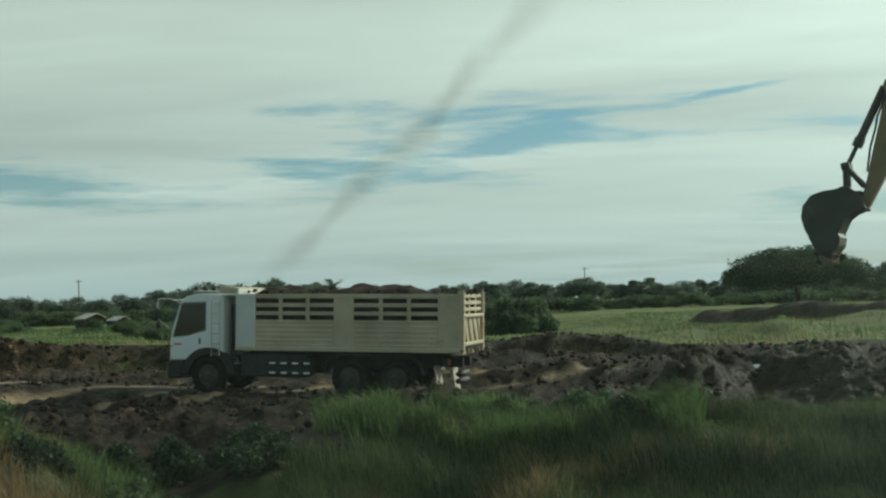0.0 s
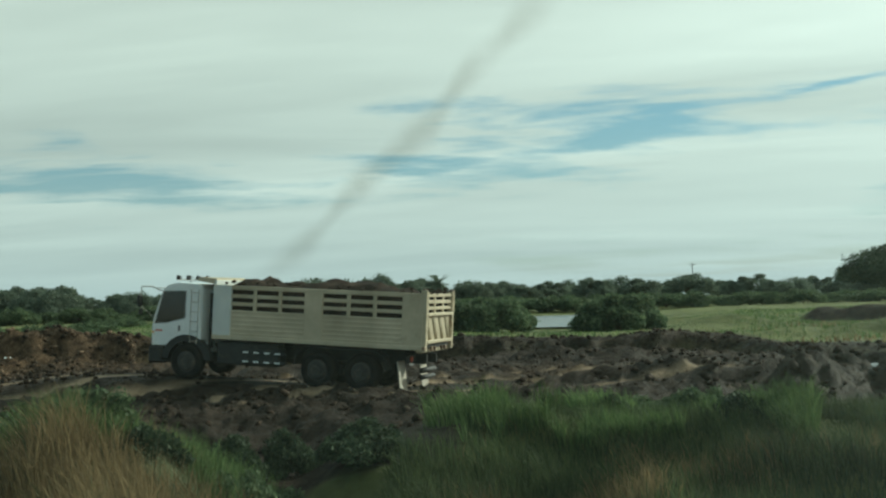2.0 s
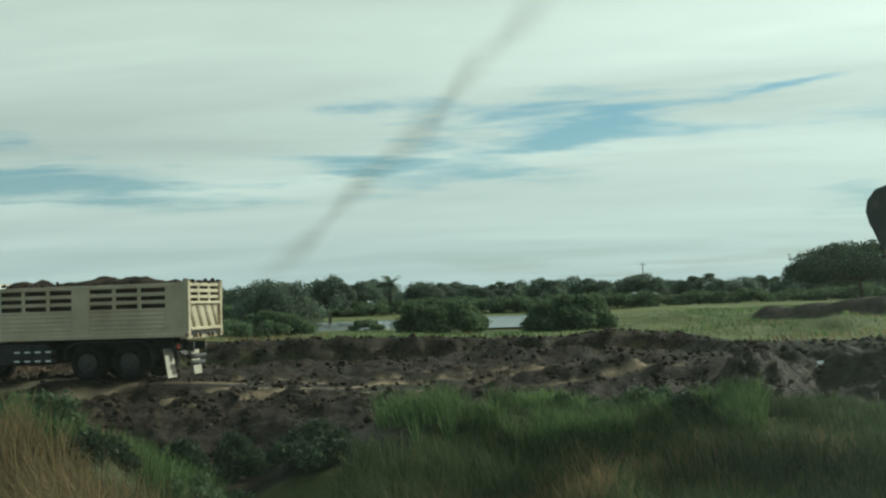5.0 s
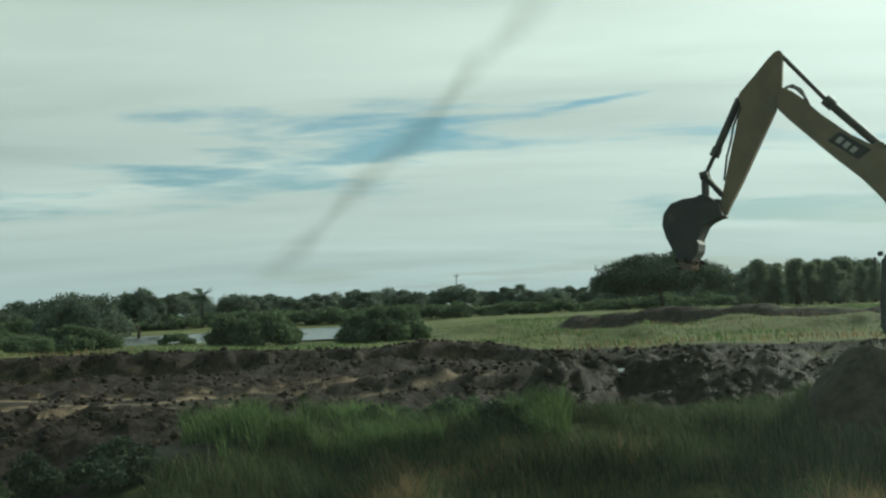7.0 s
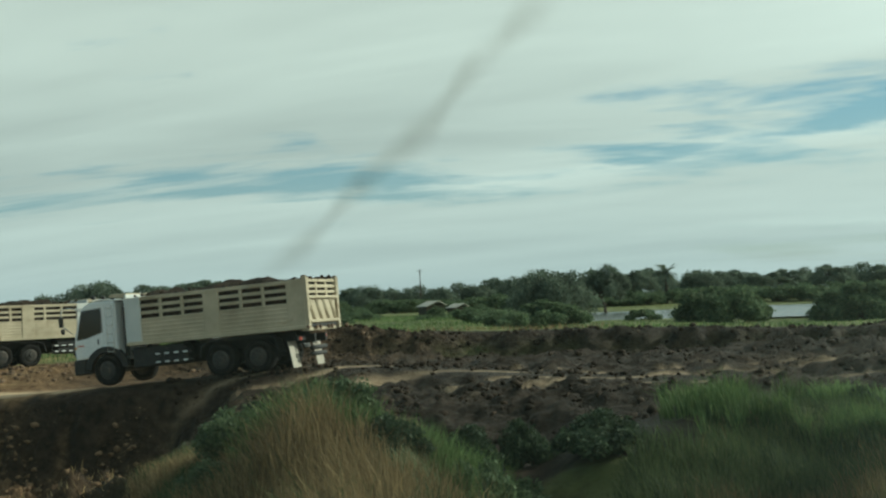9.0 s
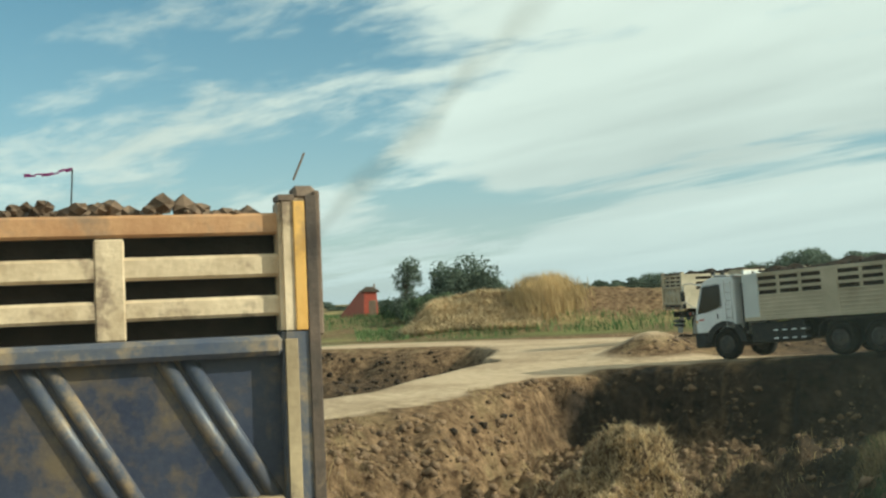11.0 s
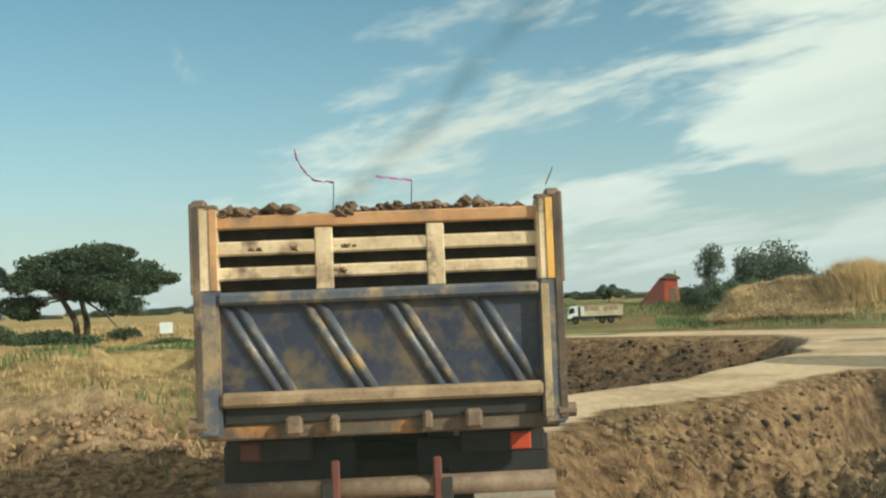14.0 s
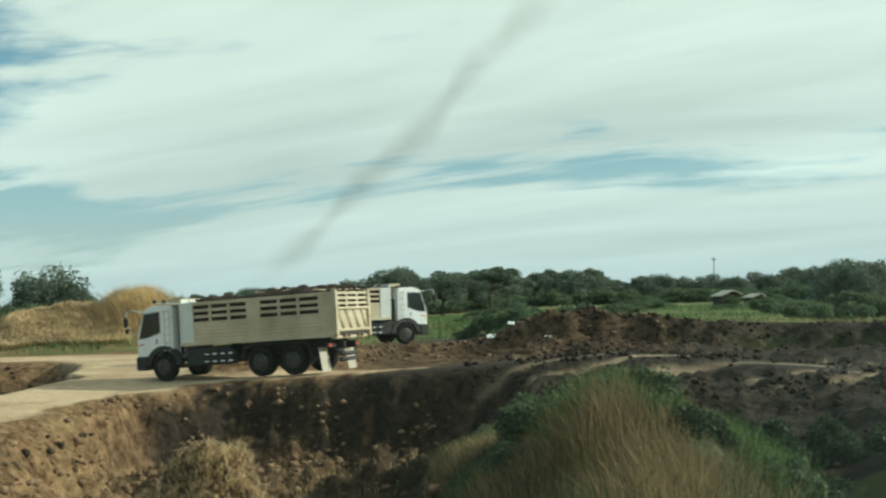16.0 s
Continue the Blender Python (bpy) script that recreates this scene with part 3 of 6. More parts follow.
    rough_bump.inputs["Strength"].default_value, rough_bump.inputs["Distance"].default_value = 0.8, 0.3
    l.new(n_clod, rough_bump.inputs["Height"])
    l.new(bm.outputs[0], rough_bump.inputs["Normal"])
    flat = n.new("ShaderNodeMath")
    flat.operation = "MULTIPLY_ADD"
    flat.inputs[1].default_value, flat.inputs[2].default_value = -0.75, 0.85
    l.new(attr("road"), flat.inputs[0])
    l.new(flat.outputs[0], rough_bump.inputs["Strength"])
    l.new(rough_bump.outputs[0], b.inputs["Normal"])
    return m


def build_ground():
    az = np.concatenate([np.arange(-44, 98, 0.28), np.arange(98, 316, 3.0)])
    rad = np.concatenate([[0.05, 2, 4], np.arange(6, 30, 0.125), np.arange(30, 60, 0.26), np.geomspace(60, 240, 130), np.geomspace(250, 4000, 26)])
    A, D = np.meshgrid(az, rad)
    z, grass, dry, road, wet_shade, x, y = plan(A, D)
    back = step(100, 130, A)
    z = z * (1 - back) - 0.4 * back
    v = np.stack([x, y, z], -1).reshape(-1, 3)
    na, nr = len(az), len(rad)
    i = np.arange(nr - 1)[:, None] * na
    j = np.arange(na)[None, :]
    k = (j + 1) % na
    f = np.stack([i + j, i + k, i + na + k, i + na + j], -1).reshape(-1, 4)[:, ::-1]
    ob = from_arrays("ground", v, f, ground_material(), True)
    for name, arr in (("grass", grass), ("dry", dry), ("road", road), ("wet_shade", wet_shade)):
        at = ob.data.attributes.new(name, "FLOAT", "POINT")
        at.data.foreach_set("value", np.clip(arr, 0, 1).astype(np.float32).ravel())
    return tagged(ob, "muddy excavated ground with haul road and grassy fields", "ground", kind="structure")


build_ground()


def build_water():
    bm = bmesh.new()
    pts = [spot(0, a, d, 0.14) for a, d in ((10.6, 91), (6, 91), (0, 91), (-3.5, 91), (-3.5, 157), (2, 157), (10.6, 157))]
    f = bm.faces.new([bm.verts.new(p) for p in pts])
    bmesh.ops.triangulate(bm, faces=[f])
    m = material("pond_water", (0.04, 0.05, 0.05), (0.06, 0.07, 0.065), 0.2, 0.22, 0, 1.0, 2.2)
    tagged(part("water", bm, m), "still pale pond reflecting the sky", "water", kind="structure")


build_water()


# ---- tipper trucks ----
def empty(name, m=None):
    ob = new(name)
    ob.empty_display_size = 0.3
    if m is not None:
        ob.matrix_basis = m
    return ob


def tyre_mesh(r, w):
    """A tyre round the y axis, with a rounded shoulder and tread blocks."""
    bm = bmesh.new()
    prof = [(r * 0.58, -w * 0.42), (r * 0.80, -w * 0.5), (r * 0.95, -w * 0.47), (r, -w * 0.36), (r, w * 0.36), (r * 0.95, w * 0.47),
            (r * 0.80, w * 0.5), (r * 0.58, w * 0.42)]
    n = 56
    rings = []
    for i in range(n):
        c, s = math.cos(i * math.tau / n), math.sin(i * math.tau / n)
        k = 1.0 if i % 2 else 0.972
        rings.append([bm.verts.new((p * c * (k if p > r * 0.9 else 1), y, p * s * (k if p > r * 0.9 else 1))) for p, y in prof])
    for i in range(n):
        a, b = rings[i], rings[(i + 1) % n]
        for j in range(len(prof)):
            k = (j + 1) % len(prof)
            bm.faces.new((a[j], a[k], b[k], b[j]))
    return bm


def rim_mesh(r, w, side):
    bm = bmesh.new()
    y = side * w * 0.5
    rod(bm, (0, -w * 0.42, 0), (0, w * 0.42, 0), r * 0.6, seg=24)
    rod(bm, (0, y * 0.8, 0), (0, y * 1.02, 0), r * 0.56, r * 0.44, seg=24)
    rod(bm, (0, y * 0.9, 0), (0, y * 1.25, 0), r * 0.22, r * 0.17, seg=14)
    for i in range(8):
        c, s = math.cos(i * math.tau / 8), math.sin(i * math.tau / 8)
        rod(bm, (r * 0.33 * c, y * 0.98, r * 0.33 * s), (r * 0.33 * c, y * 1.1, r * 0.33 * s), r * 0.035, seg=6)
    return bm


def add_wheel(truck, x, y, r, w, side):
    hub = part("wheel", rim_mesh(r, w, side), RIM_STEEL, truck, "mud-splashed steel wheel")
    hub.location = (x, y, r)
    part("tyre", tyre_mesh(r, w), RUBBER, hub, "muddy black tyre", True)
    return hub


def build_truck(name, box_len=6.3, z0=1.25, z1=2.75, side=CREAM_PAINT, tail_low=CREAM_PAINT, tail_rib=CREAM_PAINT, tail_slat=CREAM_PAINT,
                tail_top=CREAM_PAINT, tail_post=CREAM_PAINT, lamp_z=0.95, bumper_z=0.62, front_panel=PALE_PAINT, post=CREAM_PAINT, lamp_bar=True, load=0.22, load_mat=CLOD_WET, seed=3):
    """A six-wheel-drive-class tipper. Its origin is on the ground under the tail; x points ahead, y to its left."""
    rnd = random.Random(seed)
    truck = empty(name)
    W = 1.23
    L = box_len
    cx = L + 0.37
    # frame and running gear
    bm = bmesh.new()
    for y in (-0.42, 0.42):
        box(bm, (L / 2 + 0.85, y, 0.93), (L + 1.5, 0.09, 0.26))
    for i in range(7):
        box(bm, (0.5 + i * 1.05, 0, 0.93), (0.1, 0.84, 0.18))
    part("chassis", bevel(bm, 0.01), BLACK_STEEL, truck, "mud-caked black chassis frame")
    wheels = []
    for x in (1.75, 3.05):
        for s in (-1, 1):
            wheels.append(add_wheel(truck, x, s * 0.97, 0.51, 0.5, s))
        bm = rod(bmesh.new(), (x, -0.9, 0.51), (x, 0.9, 0.51), 0.1)
        bmesh.ops.create_uvsphere(bm, u_segments=12, v_segments=8, radius=0.24, matrix=Matrix.Translation((x, 0, 0.51)))
        part("axle", bm, BLACK_STEEL, truck)
    for s in (-1, 1):
        wheels.append(add_wheel(truck, cx + 0.48, s * 1.03, 0.51, 0.3, s))
    part("axle", rod(bmesh.new(), (cx + 0.48, -0.95, 0.48), (cx + 0.48, 0.95, 0.48), 0.08), BLACK_STEEL, truck)
    part("fuel_tank", bbox((4.75, 0.92, 0.78), (1.1, 0.5, 0.52), 0.06), BLACK_STEEL, truck)
    part("battery_box", bbox((5.55, -0.95, 0.8), (0.7, 0.42, 0.45), 0.03), BLACK_STEEL, truck)
    for s in (-1, 1):
        for z in (0.62, 0.88):
            g = part("side_guard_rail", bbox((4.75, s * 1.2, z), (1.5, 0.03, 0.09), 0.008), BLACK_STEEL, truck)
            for i in range(4):
                part("reflector", bbox((4.25 + i * 0.33, s * 1.222, z), (0.17, 0.012, 0.045), 0.004), BOARD_WHITE, g)
        bm = bmesh.new()
        pts = [(x, z) for x, z in ((1.0, 0.62), (1.1, 1.0), (1.35, 1.13), (3.45, 1.13), (3.7, 1.0), (3.8, 0.62), (3.75, 0.62), (3.66, 0.98), (3.42, 1.09), (1.38, 1.09), (1.14, 0.98), (1.05, 0.62))]
        prism(bm, pts, s * 0.72, s * 1.2)
        part("mudguard", bm, BLACK_STEEL, truck)
        part("mud_flap", bbox((0.55, s * 0.93, 0.56), (0.025, 0.60, 0.84), 0.006, Matrix.Rotation(radians(-3 if bumper_z > 0.8 else 9), 4, "Y")), FLAP_WHITE, truck, "pale rubber mud flap")
        bm = bmesh.new()
        box(bm, (0.42, s * 0.85, lamp_z), (0.1, 0.62, 0.16))
        lamp = part("tail_lamp_bracket", bevel(bm, 0.01), BLACK_STEEL, truck)
        part("tail_lamp", bbox((0.36, s * 0.98, lamp_z), (0.04, 0.15, 0.13), 0.01), RED_RUST if tail_low is TAIL_BLUE and s > 0 else RED_LENS, lamp, "red tail lamp")
        # panels added to give the dark of the shaded underside below the tail
        if bumper_z > 0.8:
            part("rear_dark_panel", bbox((0.62, s * 0.72, 0.98), (0.03, 0.98, 0.62), 0.01), BLACK_STEEL, truck, "black panel added to darken the underside")
    for s in (-1, 1):
        part("side_skirt", bbox((5.25, s * 0.88, 0.82), (1.9, 0.5, 0.66), 0.04), BLACK_STEEL, truck, "dark boxes and air tanks along the frame")
        part("rear_frame_panel", bbox((2.4, s * 0.5, 0.98), (3.4, 0.05, 0.42), 0.01), BLACK_STEEL, truck)
    part("propeller_shaft", rod(bmesh.new(), (2.3, 0, 0.62), (6.2, 0, 0.85), 0.06), BLACK_STEEL, truck)
    bm = rod(bmesh.new(), (4.2, 0, 0.9), (4.9, 0, 1.22), 0.12)
    part("tipping_ram", bm, BLACK_STEEL, truck)

    # tipper body: floor, sides with open stake slots, head board
    part("body_floor", bbox((L / 2, 0, z0 + 0.03), (L, 2 * W - 0.06, 0.09), 0.01), RUST_STEEL, truck)
    zs = z1 - 0.70
    for s in (-1, 1):
        wall = part("side_wall", bbox((L / 2, s * W, (z0 + zs) / 2), (L, 0.05, zs - z0), 0.008), side, truck, "dusty cream ribbed steel side")
        for i in range(6):
            part("rib", bbox((L / 2, s * (W + 0.03), z0 + 0.13 + i * (zs - z0 - 0.17) / 5), (L - 0.4, 0.025, 0.05), 0.01), side, wall)
        part("bottom_rail", bbox((L / 2, s * (W + 0.03), z0 + 0.02), (L, 0.09, 0.12), 0.012), side, wall)
        part("top_rail", bbox((L / 2, s * W, z1 - 0.06), (L, 0.08, 0.12), 0.012), side, truck)
        for low, high in ((0.57, 0.47), (0.35, 0.245)):
            part("slat", bbox((L / 2, s * W, z1 - (low + high) / 2), (L - 0.1, 0.045, low - high), 0.006), side, wall)
        for x in (1.39, 2.16, L - 2.08, L - 1.30):
            part("stake", bbox((x, s * (W + 0.005), (zs + z1) / 2), (0.095, 0.06, z1 - zs), 0.006), side, wall)
        part("joint_plate", bbox((0.36, s * (W + 0.052), z1 - 0.34), (0.16, 0.01, 0.10), 0.003), side, wall)
        mid = (2.92 + L - 2.83) / 2
        for x, w, mt in ((0.295, 0.59, side), (mid, 0.55, post), (L - 0.285, 0.57, front_panel)):
            part("side_post", bbox((x, s * (W + 0.012), (z0 + z1) / 2), (w, 0.085, z1 - z0 - 0.02), 0.012), mt, wall, "plain pale panel" if mt is not side else "")
    part("head_board", bbox((L - 0.03, 0, (z0 + z1) / 2 + 0.08), (0.07, 2 * W, z1 - z0 + 0.1), 0.01), front_panel, truck)
    visor = bmesh.new()
    prism(visor, [(L - 0.02, z1 + 0.02), (L - 0.02, z1 + 0.17), (L + 0.5, z1 + 0.2), (L + 0.62, z1 + 0.14), (L + 0.6, z1 + 0.09), (L + 0.05, z1 + 0.02)], -W + 0.1, W - 0.1)
    part("cab_guard", visor, post, truck, "pale steel guard over the cab roof")

    # tail: corner posts, slats over a ribbed gate
    blue = tail_low is TAIL_BLUE
    zt = z1 - 0.53
    gate = part("tailgate", bbox((0.0, 0, (z0 + 0.1 + zt) / 2), (0.05, 2 * W - 0.16, zt - z0 - 0.1), 0.008), tail_low, truck, "dented ribbed tailgate")
    for s in (-1, 1):
        bm = bmesh.new()
        box(bm, (-0.02, s * (W - 0.04), (z0 + zt) / 2 - 0.02), (0.17, 0.165, zt - z0 + 0.1))
        cp = part("corner_post", bevel(bm, 0.018, 2), TAIL_BLUE_RIB if blue else tail_post, truck)
        if blue and s < 0:
            part("worn_edge", bbox((-0.108, s * (W - 0.085), (z0 + zt) / 2 - 0.02), (0.012, 0.055, zt - z0), 0.003), TAIL_POST, cp, "paint worn to rust along the edge")
        bm = bmesh.new()
        box(bm, (-0.02, s * (W - 0.04), (zt + z1) / 2 + 0.03), (0.17, 0.165, z1 - zt + 0.06))
        part("post_top", bevel(bm, 0.018, 2), tail_slat, cp)
        part("post_side", bbox((-0.03, s * (W + 0.045), (zt + z1) / 2 + 0.04), (0.17, 0.03, z1 - zt + 0.1), 0.008), RUST_STEEL if blue else tail_post, cp, "dark rusted outer flange" if blue else "")
        # dark strip: the shaded outer face of the post, put into the colour
        if blue:
            part("post_flange", bbox((-0.108, s * (W + 0.018), (z0 + z1) / 2 + 0.02), (0.016, 0.052, z1 - z0 + 0.1), 0.004), RUST_DARK, cp, "rusty flange strip with the outer face's shade painted in")
        bm = prism(bmesh.new(), [(-0.1, z1 + 0.055), (0.06, z1 + 0.055), (0.055, z1 + 0.085), (0.02, z1 + 0.115), (-0.05, z1 + 0.12), (-0.09, z1 + 0.085)], s * (W - 0.05), s * (W + 0.05))
        part("post_cap", bevel(bm, 0.015), RUST_STEEL, cp)
        bm = prism(bmesh.new(), [(-0.1, z1 + 0.05), (0.05, z1 + 0.05), (0.05, z1 + 0.075), (-0.1, z1 + 0.075)], s * (W - 0.12), s * (W - 0.05))
        part("post_shoulder", bm, RUST_STEEL, cp)
        part("paint_strip", bbox((-0.109, s * (W - 0.035 if s < 0 else W - 0.10), (zt + z1) / 2 + 0.03), (0.012, 0.05, z1 - zt + 0.03), 0.003), POST_ORANGE if blue and s < 0 else tail_top, cp)
        bm = rod(bmesh.new(), (-0.07, s * (W - 0.02), z0 + 0.02), (-0.07, s * (W + 0.1), z0 + 0.02), 0.05)
        part("hinge", bm, RUST_STEEL, cp)
    part("gate_top_rail", bbox((-0.06, 0, zt - 0.045), (0.12, 2 * W - 0.24, 0.09), 0.022), tail_rib, gate)
    part("gate_bottom_rail", bbox((-0.06, 0, z0 + 0.18), (0.13, 2 * W - 0.24, 0.10), 0.022), MUD_RAIL if blue else tail_slat, gate, "mud-worn bottom rail")
    for i in range(4):
        y = 1.085 - i * 0.563
        bm = bmesh.new()
        for k in (0, 0.098):
            rod(bm, (-0.03, y - k, zt - 0.08), (-0.03, y - k - 0.366, z0 + 0.22), 0.034, seg=10)
        part("diagonal_rib", bm, tail_rib, gate, "worn double rib", True)
    top = part("tail_top_rail", bbox((-0.02, 0, z1 - 0.047), (0.07, 2 * W - 0.2, 0.094), 0.012), tail_top, truck, "scuffed top rail")
    for z, h in ((0.403, 0.09), (0.228, 0.10)):
        part("tail_slat", bbox((-0.02, 0, z1 - z), (0.06, 2 * W - 0.2, h), 0.014), tail_slat, top, "scuffed cream slat")
    for y in (-0.40, 0.375):
        part("tail_upright", bbox((-0.038, y, (zt + z1) / 2 - 0.05), (0.035, 0.125, z1 - zt - 0.1), 0.008), tail_slat, top)
    part("rear_cross_beam", bbox((0.09, 0, z0 - 0.05), (0.18, 2 * W, 0.11), 0.015), BEAM_PAINT if tail_low is TAIL_BLUE else tail_top, truck, "orange and rust cross beam" if tail_top is not tail_low else "")
    # black strip standing in for the shadow between bottom rail and beam
    part("gate_gap_shade", bbox((0.0, 0, z0 + 0.065), (0.06, 2 * W - 0.26, 0.12), 0.01), BLACK_STEEL, gate)
    for y in (-0.62, -0.3, 0.34, 0.62):
        part("gate_latch", bbox((-0.07, y, z0 - 0.01), (0.08, 0.07 + 0.05 * (abs(y) > 0.5), 0.13), 0.02), RUST_STEEL, gate, "rusty gate latch")
    bz = bumper_z
    wide = 1.2 if bz > 0.8 else 0.55
    bump = part("rear_bumper", rod(bmesh.new(), (0.2, -wide, bz), (0.2, wide, bz), 0.075, seg=14), RUST_STEEL if bz > 0.8 else BLACK_STEEL, truck, "round steel bumper bar", True)
    part("lower_bumper", rod(bmesh.new(), (0.22, -wide, bz - 0.19), (0.22, wide, bz - 0.19), 0.07, seg=14), RUST_STEEL if bz > 0.8 else BLACK_STEEL, bump, "", True)
    if bz > 0.8:
        part("number_plate", bbox((0.125, -0.62, bz - 0.2), (0.01, 0.44, 0.13), 0.003), BOARD_WHITE, bump, "number plate with an unread row of bars")
    for i in range(5 if bz > 0.8 else 0):
        part("plate_bar", bbox((0.117, -0.77 + i * 0.075, bz - 0.2), (0.006, 0.04, 0.06), 0.001), BLACK_STEEL, bump)
    for s in (-1, 1) if bz > 0.8 else ():
        part("tow_bracket", bbox((0.14, s * 0.36, bz), (0.08, 0.06, 0.42), 0.012), RED_RUST, bump, "red painted bracket")

    # heaped load
    if load:
        nx, ny = 44, 18
        xs_, ys_ = np.meshgrid(np.linspace(0.06, L - 0.1, nx), np.linspace(-W + 0.06, W - 0.06, ny), indexing="ij")
        e = np.clip(np.minimum(np.minimum(xs_ / 0.9, (L - xs_) / 0.9), (W - np.abs(ys_)) / 0.5), 0, 1)
        zz = z1 - (0.06 if blue else 0.13) + load * e + (0.30 if load < 0.2 else 0.62) * (fbm(xs_ * 1.6 + seed, ys_ * 1.6, 4, seed) - 0.5) * (0.35 + e)
        v = np.stack([xs_, ys_, zz], -1).reshape(-1, 3)
        ii = np.arange(nx - 1)[:, None] * ny + np.arange(ny - 1)[None, :]
        f = np.stack([ii, ii + ny, ii + ny + 1, ii + 1], -1).reshape(-1, 4)
        rim = np.concatenate([np.arange(nx) * ny, (nx - 1) * ny + np.arange(ny), np.arange(nx)[::-1] * ny + ny - 1, np.arange(ny)[::-1]])
        low = v[rim].copy()
        low[:, 2] = z0 + 0.1
        k0 = len(v)
        m_ = len(rim)
        jj = np.arange(m_)
        f = np.concatenate([f, np.stack([rim, k0 + jj, k0 + (jj + 1) % m_, rim[(jj + 1) % m_]], -1)])
        v = np.concatenate([v, low])
        heap = from_arrays("soil_load", v, f, load_mat)
        heap.parent = truck
        heap["label"] = "heaped dark soil load"
        part("loose_soil", clods([(rnd.uniform(0.0, L - 0.2), rnd.uniform(-W + 0.02, W - 0.02), z1 - 0.1 + load * 0.7 + rnd.uniform(-0.05, 0.06), rnd.uniform(0.03, 0.10))
                                  for i in range(130)] + [(rnd.uniform(-0.05, 0.15), rnd.choice((0.98, 0.98, 0.72, 0.70, 0.24, -0.10, -0.36, -0.40, -0.62, -0.80)) + rnd.gauss(0, 0.07), z1 + rnd.uniform(-0.01, 0.05), rnd.uniform(0.02, 0.075)) for i in range(95)], rnd),
             CLOD_MID if tail_low is TAIL_BLUE else load_mat, truck, "lumps of soil on the rails")["kind"] = "stuff"
        if tail_low is TAIL_BLUE:
            for y, r in ((0.58, 1), (0.24, 1), (0.16, 1), (0.24, 0), (1.08, 2), (0.82, 1)):
                part("caught_lump", clods([(-0.01 + rnd.uniform(-0.02, 0.02), y + k * 0.055, z1 - (0.43, 0.265, 0.10)[r] + 0.03, rnd.uniform(0.035, 0.06)) for k in range(2)], rnd), CLOD_MID, top, "soil lump caught on a slat")

    # cab
    bm = bmesh.new()
    arch = [(cx + 0.48 + 0.72 * math.cos(t), 0.55 + 0.68 * math.sin(t)) for t in np.linspace(radians(34), radians(160), 9)]
    prof = [(cx + 1.64, 0.92), (cx + 1.66, 1.45), (cx + 1.60, 1.72), (cx + 1.36, 2.50), (cx + 1.22, 2.66), (cx + 0.9, 2.76), (cx + 0.16, 2.74),
            (cx + 0.06, 2.64), (cx + 0.04, 1.05), (cx + 0.04, 0.92)] + arch[::-1]
    prism(bm, prof, -1.16, 1.16)
    cab = part("cab", bevel(bm, 0.035, 2), WHITE_PAINT, truck, "white cab with dusty lower edge")
    glass_pts = [(cx + 0.60, 1.78), (cx + 1.10, 1.62), (cx + 1.53, 1.58), (cx + 1.27, 2.46), (cx + 0.60, 2.50)]
    for s in (-1, 1):
        part("side_window", prism(bmesh.new(), glass_pts, s * 1.157, s * 1.168), DARK_GLASS, cab, "dark side window")
        part("window_frame", prism(bmesh.new(), [(x + 0.04 * (1 if x > cx + 1 else -1), z + 0.04 * (1 if z > 2 else -1)) for x, z in glass_pts], s * 1.150, s * 1.160), BLACK_STEEL, cab)
        d = part("door", bevel(prism(bmesh.new(), [(cx + 0.62, 1.32), (cx + 1.25, 1.22), (cx + 1.52, 1.2), (cx + 1.55, 1.50), (cx + 1.10, 1.56), (cx + 0.62, 1.70)], s * 1.155, s * 1.172), 0.004), WHITE_PAINT, cab)
        part("door_handle", bbox((cx + 0.74, s * 1.182, 1.45), (0.05, 0.025, 0.17), 0.008), BLACK_STEEL, d)
        part("door_mark", bbox((cx + 1.40, s * 1.176, 1.36), (0.22, 0.006, 0.045), 0.001), RED_LENS, d, "small red lettering bar")
        part("wheel_arch", prism(bmesh.new(), [(x, z) for x, z in [(cx + 0.48 + 0.80 * math.cos(t), 0.52 + 0.76 * math.sin(t)) for t in np.linspace(radians(5), radians(175), 12)]]
             + [(cx + 0.48 + 0.58 * math.cos(t), 0.52 + 0.57 * math.sin(t)) for t in np.linspace(radians(175), radians(5), 12)], s * 1.0, s * 1.19), BLACK_STEEL, cab)
        bm = tube(bmesh.new(), [(cx + 1.34, s * 1.14, 2.5), (cx + 1.62, s * 1.3, 2.62), (cx + 1.9, s * 1.38, 2.6), (cx + 1.96, s * 1.4, 2.1), (cx + 1.62, s * 1.2, 1.75)], 0.018)
        arm = part("mirror_arm", bm, CHROME, cab)
        part("mirror", bbox((cx + 1.93, s * 1.4, 2.2), (0.1, 0.2, 0.36), 0.04), BLACK_STEEL, arm)
        part("mirror", bbox((cx + 1.9, s * 1.38, 1.88), (0.09, 0.18, 0.18), 0.04), BLACK_STEEL, arm)
        part("headlight", bbox((cx + 1.66, s * 0.9, 0.98), (0.08, 0.36, 0.2), 0.03), CLEAR_LENS, cab, "clear headlight")
        part("indicator", bbox((cx + 1.60, s * 1.12, 1.3), (0.1, 0.09, 0.09), 0.02), AMBER_LENS, cab)
        part("step_plate", bbox((cx + 1.3, s * 1.08, 0.48), (0.4, 0.24, 0.05), 0.01), BLACK_STEEL, cab)
        bm = bmesh.new()
        for z in np.linspace(1.1, 2.5, 6):
            rod(bm, (cx + 0.14, s * 1.2, z), (cx + 0.38, s * 1.2, z), 0.012, seg=6)
